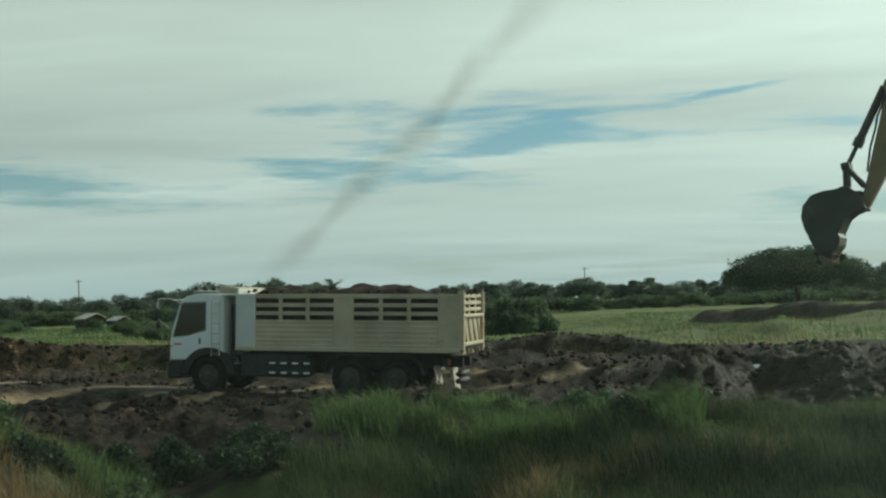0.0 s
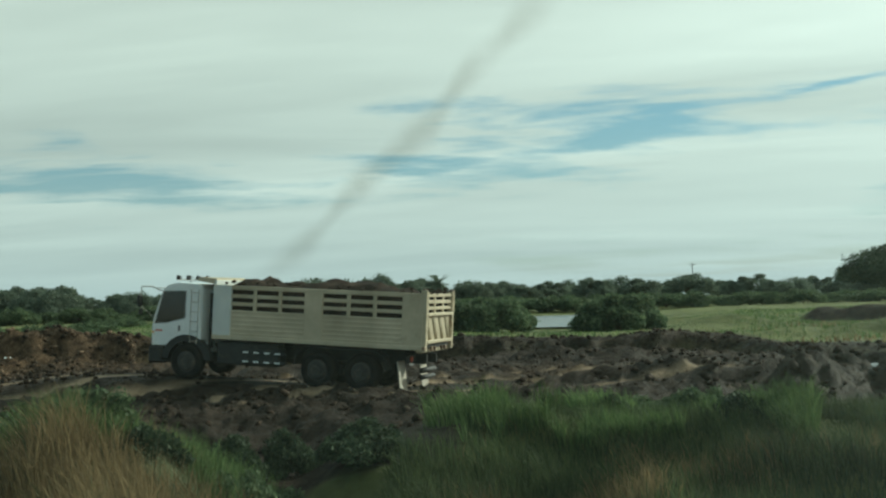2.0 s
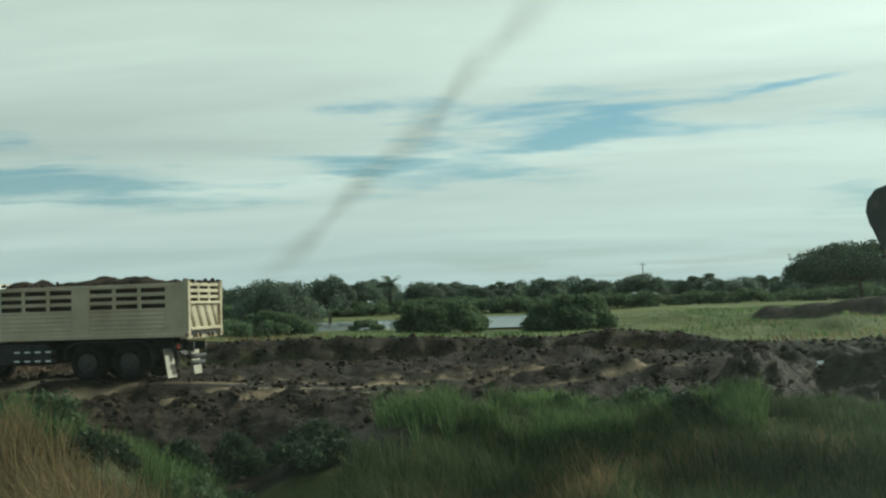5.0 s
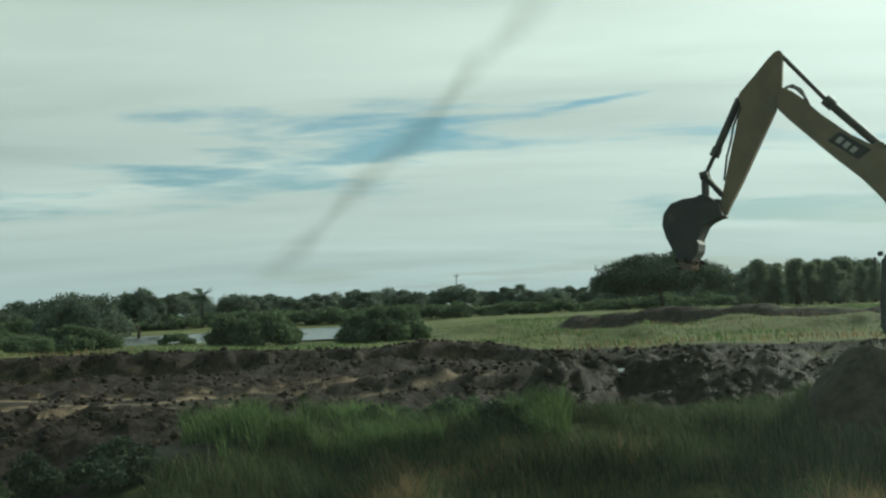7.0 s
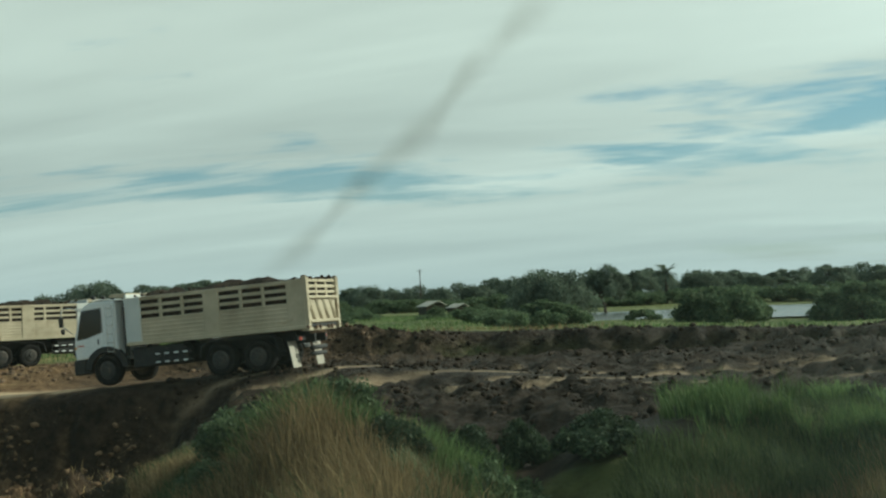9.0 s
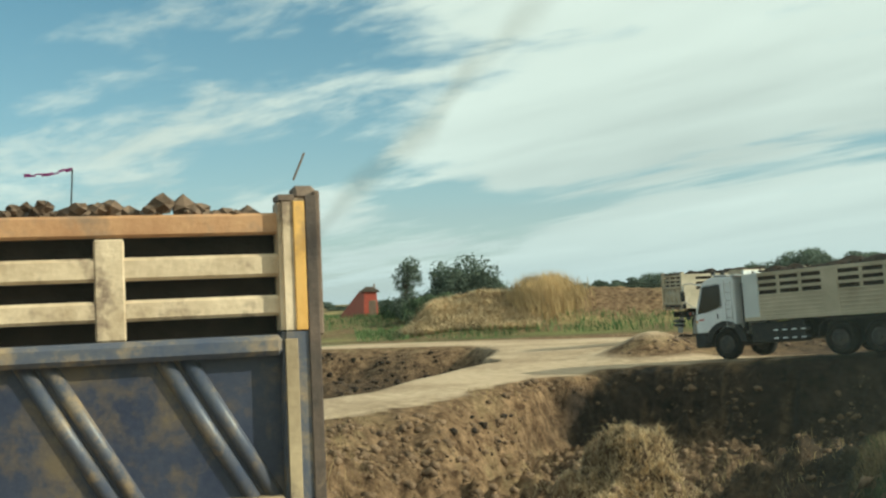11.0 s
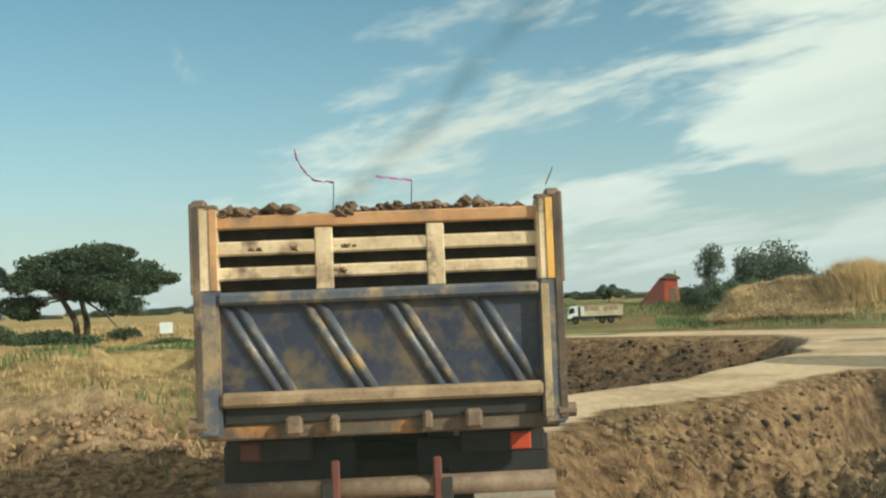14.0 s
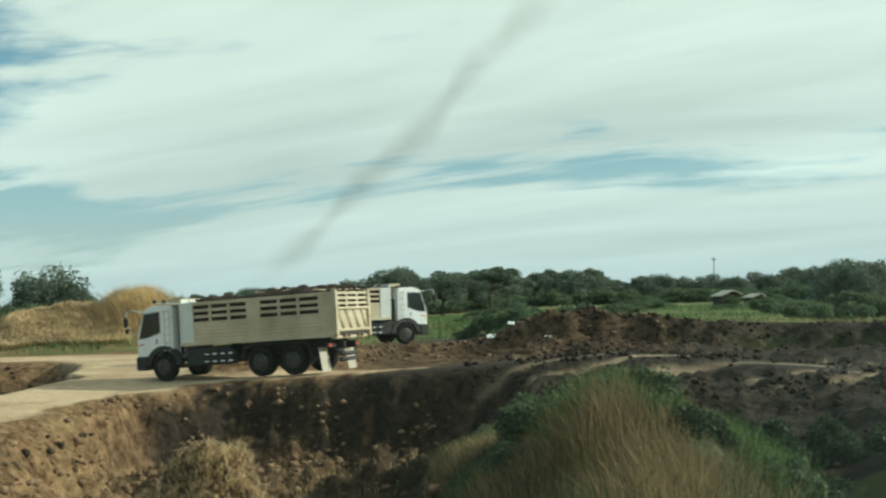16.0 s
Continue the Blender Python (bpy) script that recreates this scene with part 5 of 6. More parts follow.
single_tree("umbrella-shaped rain tree cut by the view", 66, 90.5, 82, 8.0, 11.4, 73, "flat", 0.13, 900, 52, LEAF_DEEP)
single_tree("bushy dark tree beside the spoil hill", 64, 49.7, 118, 7.2, 9.6, 74, "bush", 0.168, 624, 34)
single_tree("thin feathery tree beside the spoil hill", 64, 52.5, 114, 6.3, 4.6, 75, "tall", 0.12, 288, 18)
single_tree("small round tree in the green field", 64, 57.5, 150, 3.2, 3.2, 76, "round", 0.156, 288, 18)
single_tree("scrubby bush by the red hut", 64, 52.9, 120, 2.6, 4.4, 77, "bush", 0.156, 360, 18, LEAF_SHRUB, name="shrub")
single_tree("scrubby bush below the dark tree", 64, 51.2, 110, 3.6, 7.0, 78, "bush", 0.156, 408, 20, LEAF_SHRUB, name="shrub")
single_tree("round leafy shrub at the pond", 0, 3.1, 64, 2.5, 5.0, 80, "bush", 0.12, 1008, 34, LEAF_SHRUB, "pond shrubs", "shrub")
single_tree("round leafy shrub at the pond", 0, -3.3, 70, 2.8, 5.3, 81, "bush", 0.12, 1056, 36, LEAF_SHRUB, "pond shrubs", "shrub")
single_tree("low dark shrub beside the field", 0, 11.6, 76, 2.2, 5.2, 82, "bush", 0.12, 768, 26, LEAF_SHRUB, "pond shrubs", "shrub")
single_tree("low dark shrub beside the pond", 0, 6.8, 88, 1.2, 2.6, 83, "bush", 0.096, 288, 14, LEAF_SHRUB, "pond shrubs", "shrub")
single_tree("dense tall tree with a heavy crown", 0, 11.3, 140, 6.6, 10.5, 84, "bush", 0.192, 576, 34)
single_tree("dense tree with a leaning crown", 0, 8.6, 150, 7.0, 7.0, 85, "round", 0.192, 432, 26)
single_tree("dark domed tree above the field", 30, 33.4, 140, 7.0, 9.0, 86, "round", 0.18, 528, 30)
single_tree("dark domed tree above the field", 30, 31.0, 145, 6.8, 9.5, 87, "round", 0.18, 528, 30)
single_tree("spreading tree above the field", 30, 28.5, 150, 6.9, 11.0, 88, "flat", 0.18, 528, 30)
single_tree("dark round tree in a gap of the tree line", 25, 24.0, 188, 6.4, 9.0, 89, "bush", 0.204, 480, 30)

single_tree("dark low hedge on the dry slope", 66, 84.6, 62, 1.1, 5.0, 91, "bush", 0.1, 300, 22, LEAF_DEEP, "slope hedge", "shrub")
single_tree("dark low hedge on the dry slope", 66, 88.4, 64, 1.3, 6.0, 92, "bush", 0.1, 320, 24, LEAF_DEEP, "slope hedge", "shrub")
single_tree("dark low hedge on the dry slope", 66, 79.0, 66, 0.8, 3.6, 93, "bush", 0.1, 240, 18, LEAF_SHRUB, "slope hedge", "shrub")


def build_weeds():
    rnd = random.Random(33)
    first = [build_tree("weed_bush", 1.0, 1.5, 95 + i, "bush", 0.055, 300, 20, (LEAF_SHRUB, LEAF_DEEP)[i]) for i in range(2)]
    spots = ((26.5, 18.6), (25.0, 19.6), (23.2, 18.2), (21.6, 20.0), (22.0, 16.5), (19.5, 18.8), (18.3, 21.5), (16.0, 20.0), (14.2, 18.2), (12.6, 20.8), (15.4, 16.2),
             (10.8, 17.0), (27.6, 16.8), (19.8, 15.6), (13.4, 15.2), (9.2, 19.6), (3.0, 22.5), (-3.5, 22.0), (-7.5, 22.6), (-9.0, 21.2), (-5.6, 23.0))
    for i, (a, d) in enumerate(spots):
        ob = (place if i < 2 else stand)(first[i % 2], spot(20, a, d), rnd.uniform(0, 360), rnd.uniform(0.7, 1.25), rnd.uniform(0.6, 1.1))
        tagged(ob, "bushy green weed on the near bank", "weed", "weeds on the near bank")


build_weeds()


def build_palm():
    rng = np.random.default_rng(5)
    palm = empty("palm_tree")
    part("trunk", rod(bmesh.new(), (0, 0, -0.3), (0.2, 0, 5.6), 0.28, 0.2, 8), BARK, palm, "rough palm trunk")
    vs, fs = [], []
    for i in range(34):
        ang, rise = i * 2.4, rng.uniform(-0.7, 1.5)
        d = np.array([math.cos(ang), math.sin(ang), 0])
        pts = [np.array([0.2, 0, 5.6]) + d * r * math.cos(rise * 0.6) * 2.1 + np.array([0, 0, 1]) * (r * math.sin(rise) * 2.0 - 0.6 * r * r) for r in np.linspace(0, 1, 7)]
        side = np.array([-d[1], d[0], 0])
        for k in range(1, 7):
            for s in (-1, 1):
                b = len(vs)
                tip = pts[k] + side * s * 0.42 - np.array([0, 0, 0.12]) + (pts[k] - pts[k - 1]) * 0.8
                vs += [pts[k - 1], pts[k], tip]
                fs.append((b, b + 1, b + 2))
    crown = from_arrays("fronds", np.array(vs), np.array(fs), LEAF_HAZED)
    crown.parent = palm
    crown["label"] = "spiky drooping fronds"
    place(palm, spot(0, 5.6, 186), 0, 1.0, sink=0.7)
    return tagged(palm, "sugar palm rising over the tree line", "palm tree")


build_palm()


# ---- grass and clods ----
def sample_polar(n, a0, a1, d0, d1, rng):
    a = rng.uniform(a0, a1, n)
    d = np.sqrt(rng.uniform(d0 * d0, d1 * d1, n))
    return a, d


def blades(name, a, d, h, w, mat, label, rng, lean=0.45, wind=(-0.25, -0.1), sink=0.03, z_extra=None):
    z, *_r, x, y = plan(a, d)
    n = len(a)
    if z_extra is not None:
        z = z + z_extra
    th = rng.uniform(0, 2 * np.pi, n)
    side = np.stack([np.cos(th), np.sin(th), 0 * th], -1) * (w * 0.5)[:, None]
    bend = rng.normal(size=(n, 2)) * lean + np.array(wind)
    base = np.stack([x, y, z - sink], -1)
    hh = h[:, None]
    up = np.array([0, 0, 1.0])
    b3 = np.concatenate([bend, 0 * bend[:, :1]], 1)
    mid = base + up * hh * 0.58 + b3 * hh * 0.22
    tip = base + up * hh * np.clip(1.0 - 0.25 * (bend ** 2).sum(1)[:, None], 0.45, 1) + b3 * hh * 0.75
    v = np.stack([base - side, base + side, mid + side * 0.75, mid - side * 0.75, tip], 1).reshape(-1, 3)
    i = np.arange(n)[:, None] * 5
    f = np.concatenate([i + [0, 1, 2], i + [0, 2, 3], i + [3, 2, 4]], 0)
    ob = from_arrays(name, v, f, mat)
    return tagged(ob, label, "grass", kind="stuff")


def keep(mask, *arrs):
    return [q[mask] for q in arrs]


def build_grass():
    rng = np.random.default_rng(11)
    # belt in front of the mud
    a, d = sample_polar(150000, -33, 35, 8, 24.5, rng)
    z, g, dr, ro, we, x, y = plan(a, d)
    patch = np.clip((fbm(x / 1.5, y / 1.5, 3, 31) - 0.5) * 1.7 + 0.5, 0, 1)
    ok = (g > 0.45) & (rng.random(len(a)) < 0.35 + 1.1 * patch) & ~((a > 4) & (a < 17.5) & (d > 15.5 + 5 * patch))
    a, d, x, y, patch = keep(ok, a, d, x, y, patch)
    h = (0.20 + 0.80 * patch) * rng.uniform(0.6, 1.2, len(a)) * np.interp(d, (8, 14, 18, 22), (0.85, 0.9, 0.75, 0.6)) * np.interp(a, (12, 14, 25, 29), (1.0, 1.25, 1.15, 0.6))
    dryness = fbm(x / 2.6 + 7, y / 2.6, 3, 47) + 0.10 * ((a > 19) & (d < 18)) + 0.09 * ((a > 10) & (d < 15.5)) + 0.11 * ((a < 4) & (d < 17.5)) + 0.05 * ((a > 21) & (d < 21)) - 0.1 * ((a < 8) & (d > 19))
    isdry = dryness + rng.normal(size=len(a)) * 0.07 + 0.05 * (a > 10) > 0.66
    h = h * np.where(a > 12, 0.55 + 0.9 * fbm(x / 0.8, y / 0.8, 2, 53), 1.0)
    w = rng.uniform(0.010, 0.022, len(a))
    blades("tall_grass", *keep(~isdry, a, d, h, w), GRASS_GREEN, "tall dark green grass on the near bank", rng)
    blades("dry_grass", *keep(isdry, a, d, h * 1.05, w * 0.8), GRASS_OLIVE, "withered brown grass among the green", rng)
    # brighter clumps along the crest
    a, d = sample_polar(26000, -13, 6, 19.5, 24, rng)
    z, g, dr, ro, we, x, y = plan(a, d)
    patch = fbm(x / 1.1, y / 1.1, 3, 77)
    ok = (patch > 0.51) & (rng.random(len(a)) < np.interp(a, (0.5, 6), (1.0, 0.05)))
    a, d, patch = keep(ok, a, d, patch)
    blades("bright_grass", a, d, (0.25 + 0.7 * patch) * rng.uniform(0.6, 1.15, len(a)), rng.uniform(0.014, 0.028, len(a)), GRASS_MIX, "bright green clumps along the bank", rng)
    a, d = sample_polar(16000, 13, 27, 15.5, 20.5, rng)
    z, g, dr, ro, we, x, y = plan(a, d)
    patch = fbm(x / 0.9, y / 0.9, 3, 78)
    a, d, patch = keep(patch > 0.56, a, d, patch)
    blades("hummock_grass", a, d, (0.3 + 0.8 * patch) * rng.uniform(0.7, 1.15, len(a)), rng.uniform(0.012, 0.024, len(a)), GRASS_MIX, "fresh green weeds on the hummock", rng)
    # wind-laid silvery tussocks low on the bank
    aa, dd = [], []
    for ca, cd, wa, wd in ((9.0, 14.6, 1.5, 0.8), (15.5, 13.6, 2.0, 0.7), (11.5, 13.2, 1.6, 0.6), (5.0, 13.4, 1.8, 0.6), (17.5, 14.8, 0.8, 0.4)):
        aa.append(rng.normal(ca, wa * 0.5, 1200))
        dd.append(rng.normal(cd, wd * 0.5, 1200))
    a, d = np.concatenate(aa), np.concatenate(dd)
    blades("silver_grass", a, d, rng.uniform(0.45, 0.85, len(a)), rng.uniform(0.008, 0.016, len(a)), GRASS_SILVER, "pale wind-laid grass tussocks", rng, 0.3, (-0.9, -0.35))
    # field behind the cut bank
    a, d = sample_polar(105000, -42, 31, 33, 125, rng)
    z, g, dr, ro, we, x, y = plan(a, d)
    patch = fbm(x / 6, y / 6, 4, 91)
    ok = (g > 0.5) & (rng.random(len(a)) < patch * 1.3) & ~((d > 90) & (a > -3.6) & (a < 10.7))
    a, d, patch, x, y = keep(ok, a, d, patch, x, y)
    isdry = fbm(x / 7 + 3, y / 7, 3, 17) + 0.13 * (d < 58) > 0.73
    h = (0.08 + 0.36 * patch) * rng.uniform(0.5, 1.2, len(a)) * np.where((d > 58) & (a > -9) & (a < 14), 0.45, 1.0)
    w = rng.uniform(0.025, 0.06, len(a))
    blades("field_grass", *keep(~isdry, a, d, h, w), GRASS_MIX, "sunlit grass of the open field", rng)
    blades("field_dry_grass", *keep(isdry, a, d, h, w), GRASS_OLIVE, "tan grass at the edge of the field", rng)
    # dry slope on the open side
    a, d = sample_polar(75000, 69, 97, 15, 75, rng)
    z, g, dr, ro, we, x, y = plan(a, d)
    patch = fbm(x / 3, y / 3, 4, 131)
    ok = (rng.random(len(a)) < (patch * 1.2 + 0.9 * (fbm(x / 1.8, y / 1.8, 3, 133) - 0.5)) * step(15, 25, d)) & ~((a > 77.5) & (a < 83) & (d > 37) & (d < 54))
    a, d, patch, x, y = keep(ok, a, d, patch, x, y)
    green = fbm(x / 4 + 9, y / 4, 3, 23) + 0.10 * bump_at(a, d, 87.5, 35, 6, 5) > 0.55
    h = (0.08 + 0.28 * patch) * rng.uniform(0.6, 1.3, len(a)) * np.where(green, 1.5, 1.0)
    w = rng.uniform(0.012, 0.03, len(a)) * np.interp(d, (20, 60), (1, 2))
    blades("slope_dry_grass", *keep(~green, a, d, h, w), GRASS_DRY, "short straw-coloured grass on the slope", rng)
    blades("slope_green_tufts", *keep(green, a, d, h, w), GRASS_MIX, "green tufts scattered on the slope", rng)
    a, d = sample_polar(30000, 66, 97, 70, 170, rng)
    z, g, dr, ro, we, x, y = plan(a, d)
    patch = fbm(x / 6, y / 6, 4, 137)
    a, d, patch = keep(rng.random(len(a)) < patch * 1.2, a, d, patch)
    blades("far_dry_grass", a, d, (0.1 + 0.5 * patch) * rng.uniform(0.6, 1.2, len(a)), rng.uniform(0.05, 0.10, len(a)), GRASS_DRY, "tan grass of the far dry field", rng)
    # field round the red hut and in front of the spoil hill
    a, d = sample_polar(60000, 27, 72, 70, 150, rng)
    z, g, dr, ro, we, x, y = plan(a, d)
    patch = fbm(x / 5, y / 5, 4, 151)
    ok = (g > 0.4) & (rng.random(len(a)) < patch * 1.3) & (d > 72 + 10 * patch) & ~((a > 55.5) & (a < 61.5) & (d < 106))
    a, d, patch = keep(ok, a, d, patch)
    blades("far_field_grass", a, d, (0.2 + 0.6 * patch) * rng.uniform(0.6, 1.2, len(a)), rng.uniform(0.04, 0.09, len(a)), GRASS_MIX, "green field grass by the red hut", rng)
    # reeds on the spoil hill, straw on its face and on the near mound
    a, d = rng.normal(45.9, 0.75, 9000), rng.normal(88.5, 1.4, 9000)
    blades("reed_clump", a, d, rng.uniform(1.2, 2.3, len(a)) * (1 - 0.35 * ((a - 45.9) / 1.7) ** 2), rng.uniform(0.03, 0.06, len(a)), GRASS_DRY, "tall tan reeds on the spoil hill", rng, 0.2)
    a, d = sample_polar(20000, 46.3, 53.0, 82, 93, rng)
    blades("straw_cover", a, d, rng.uniform(0.3, 0.8, len(a)), rng.uniform(0.05, 0.10, len(a)), GRASS_STRAW, "straw hanging down the spoil hill", rng, 0.9, (0.1, -1.0))
    a, d = rng.normal(42.6, 2.0, 10000), rng.normal(20.0, 1.0, 10000)
    blades("straw_heap", a, d, rng.uniform(0.08, 0.26, len(a)), rng.uniform(0.010, 0.022, len(a)), GRASS_STRAW, "loose straw on the near mound", rng, 1.2, (0.9, -0.9))
    a, d = sample_polar(16000, 32, 66, 15, 34, rng)
    z, g, dr, ro, we, x, y = plan(a, d)
    ok = (fbm(x / 2.2, y / 2.2, 3, 7) > 0.57) & (ro < 0.2)
    a, d = keep(ok, a, d)
    blades("pit_straw", a, d, rng.uniform(0.06, 0.3, len(a)), rng.uniform(0.008, 0.016, len(a)), GRASS_DRY, "scattered straw on the pit slope", rng, 0.8)


build_grass()


def many_clods(name, a, d, size, mat, label, rng, rise=0.25):
    z, *_r, x, y = plan(a, d)
    base = np.array([(1, 0, 0), (-1, 0, 0), (0, 1, 0), (0, -1, 0), (0, 0, 1), (0, 0, -1), (1, 1, 1), (-1, 1, 1), (1, -1, 1), (-1, -1, 1), (1, 1, -1), (-1, 1, -1), (1, -1, -1), (-1, -1, -1)], float)
    base /= np.linalg.norm(base, axis=1)[:, None]
    n = len(a)
    v = base[None] * rng.uniform(0.35, 1.35, (n, 14, 1)) * size[:, None, None] * np.array([1, 1, 0.75])
    t = rng.uniform(0, 6.28, n)
    c, s = np.cos(t)[:, None], np.sin(t)[:, None]
    v = np.stack([v[..., 0] * c - v[..., 1] * s, v[..., 0] * s + v[..., 1] * c, v[..., 2]], -1)
    v += np.stack([x, y, z + size * rise], -1)[:, None, :]
    quads = np.array([(0, 6, 4, 8), (0, 8, 3, 12), (0, 12, 5, 10), (0, 10, 2, 6), (1, 9, 4, 7), (1, 7, 2, 11), (1, 11, 5, 13), (1, 13, 3, 9), (4, 6, 2, 7), (4, 9, 3, 8), (5, 12, 3, 13), (5, 11, 2, 10)])
    f = (np.arange(n)[:, None, None] * 14 + quads[None]).reshape(-1, 4)
    return tagged(from_arrays(name, v.reshape(-1, 3), f, mat), label, "soil", kind="stuff")


def build_clods():
    rng = np.random.default_rng(17)

    def sizes(n, lo, hi):
        return lo + (hi - lo) * rng.random(n) ** 6

    a, d = sample_polar(26000, 31, 68, 9, 39, rng)
    z, g, dr, ro, we, x, y = plan(a, d)
    ok = (ro < 0.15) & (z < -0.42) & (fbm(x / 1.6, y / 1.6, 3, 3) + rng.normal(size=len(a)) * 0.12 > 0.53)
    many_clods("soil_clods", *keep(ok, a, d), sizes(ok.sum(), 0.025, 0.17), CLOD_PIT, "brown clods on the pit slope", rng)
    a, d = sample_polar(30000, -34, 30, 22.5, 51, rng)
    z, g, dr, ro, we, x, y = plan(a, d)
    ok = (g < 0.4) & (ro < 0.25) & (fbm(x / 2.0, y / 2.0, 3, 4) + 0.25 * (z > 0.3) + 0.07 * ((a < -9) & (d < 32)) + rng.normal(size=len(a)) * 0.10 > 0.58)
    many_clods("wet_clods", *keep(ok, a, d), sizes(ok.sum(), 0.025, 0.15), CLOD_WET, "dark moist clods churned by wheels", rng)
    a, d = sample_polar(4500, 20, 44, 42, 60, rng)
    z, g, dr, ro, we, x, y = plan(a, d)
    ok = (ro < 0.2) & (z > -0.1)
    many_clods("mound_clods", *keep(ok, a, d), sizes(ok.sum(), 0.03, 0.16), CLOD_MID, "brown lumps on the soil mounds", rng)
    a, d = sample_polar(5000, 48, 74, 28, 74, rng)
    z, g, dr, ro, we, x, y = plan(a, d)
    ok = (ro < 0.2) & (z < -0.6)
    many_clods("trench_clods", *keep(ok, a, d), sizes(ok.sum(), 0.04, 0.24), CLOD_WET, "dark lumps in the second trench", rng)
    a, d = sample_polar(9000, 62, 97, 7, 22, rng)
    z, g, dr, ro, we, x, y = plan(a, d)
    ok = (ro < 0.3) & (a > 70)
    many_clods("track_clods", *keep(ok, a, d), sizes(ok.sum(), 0.02, 0.12), CLOD_DRY, "small clods beside the track", rng)


build_clods()


# ---- small things in the distance ----
def build_red_hut():
    hut = empty("red_hut")
    part("wall", bevel(prism(bmesh.new(), [(-0.1, 0), (1.5, 0), (1.4, 2.75), (0.0, 2.85)], -1.3, 1.3), 0.03), RED_TIN, hut, "rust-red tin wall")
    part("lean_to", bevel(prism(bmesh.new(), [(-2.6, 0), (-0.1, 0), (0.0, 2.85), (-0.35, 2.85)], -1.35, 1.25), 0.02), RED_RUST, hut, "maroon lean-to side")
    part("roof", prism(bmesh.new(), [(-2.95, -0.05), (-0.4, 3.02), (-0.2, 2.95), (-2.7, -0.05)], -1.45, 1.45), RED_RUST, hut, "steep dark red lean-to roof")
    part("roof_cap", bevel(prism(bmesh.new(), [(-0.5, 2.85), (1.75, 2.72), (1.65, 2.95), (0.95, 3.35), (0.25, 3.4)], -1.5, 1.5), 0.03), RUST_DARK, hut, "dark weathered cap")
    part("chimney", rod(bmesh.new(), (1.2, 0.2, 2.6), (1.2, 0.2, 3.7), 0.09), RUST_STEEL, hut)
    part("door", bbox((0.9, -1.31, 0.95), (0.8, 0.05, 1.8), 0.01), RUST_STEEL, hut)
    p = on_ground(spot(65, 54.75, 128))
    hut.matrix_basis = pose(p.x, p.y, p.z - 0.05, 0, 0, 55.9) @ Matrix.Scale(1.0, 4)
    return tagged(hut, "rust-red tin hut with steep side roof", "hut")


build_red_hut()


def build_shed(az, d, w, h, label):
    shed = empty("shed")
    part("wall", bbox((0, 0, h * 0.35), (w * 0.9, 2.4, h * 0.7), 0.02), BARK, shed)
    part("roof", bevel(prism(bmesh.new(), [(-w / 2, h * 0.66), (0.2, h), (w / 2, h * 0.72), (w / 2, h * 0.66), (0.2, h * 0.93), (-w / 2, h * 0.6)], -1.6, 1.6), 0.01), PALE_TIN, shed, "pale tin roof")
    p = on_ground(spot(8, az, d))
    shed.matrix_basis = pose(p.x, p.y, p.z, 0, 0, az + 20)
    return tagged(shed, label, "shed", "field sheds")


build_shed(17.2, 118, 2.2, 1.6, "low field shed with pale tin roof")
build_shed(15.9, 120, 1.5, 1.2, "small field shed with pale roof")


def build_sign():
    s = empty("sign_board")
    part("board", bbox((0, 0, 1.15), (0.72, 0.05, 0.62), 0.01), PALE_PAINT, s, "blank white board")
    for x in (-0.3, 0.3):
        part("post", bbox((x, 0.04, 0.5), (0.06, 0.06, 1.1), 0.008), BARK, s)
    p = on_ground(spot(66, 79.3, 66))
    s.matrix_basis = pose(p.x, p.y, p.z, 0, 0, 79)
    return tagged(s, "white board on two short posts", "sign")


build_sign()


def build_sheet():
    rng = random.Random(3)
    bm = bmesh.new()
    bmesh.ops.create_grid(bm, x_segments=6, y_segments=4, size=0.5)
    for v in bm.verts:
        v.co = Vector((v.co.x * 0.42, v.co.y * 0.4, 0.03 + rng.uniform(-0.02, 0.03)))
    bmesh.ops.solidify(bm, geom=bm.faces[:], thickness=0.01)
    ob = part("plastic_sheet", bm, BOARD_WHITE)
    for i, (yaw, az, d, size, label) in enumerate(((-6, -15.0, 27.2, 1.3, "crumpled white plastic sheet on the soil pile"), (31, 28.6, 49.0, 0.7, "pale plastic scrap on the brown mound"),
                                                   (31, 27.6, 48.4, 0.5, "pale plastic scrap on the brown mound"), (31, 25.8, 47.0, 0.45, "pale plastic scrap on the brown mound"))):
        p = on_ground(spot(yaw, az, d))
        m = pose(p.x, p.y, p.z + 0.10, 22, 0, az) @ Matrix.Scale(size, 4)
        if i == 0:
            ob.matrix_basis = m
        tagged(ob if i == 0 else copy_thing(ob, m), label, "sheet", "plastic scraps")


build_sheet()


def build_pole():
    pole = empty("utility_pole")
    part("post", rod(bmesh.new(), (0, 0, -0.3), (0, 0, 8.6), 0.13, 0.09, 8), BARK, pole)
    part("cross_arm", bbox((0, 0, 8.2), (1.5, 0.1, 0.1), 0.01), BARK, pole)
    return pole


first_pole = build_pole()
for i, (az, d) in enumerate(((-7.0, 245), (17.7, 235))):
    ob = place(first_pole, spot(0, az, d), 10) if i == 0 else stand(first_pole, spot(0, az, d), 10 + 20 * i, 1.0)
    tagged(ob, "thin utility pole in the tree line", "pole", "utility poles")


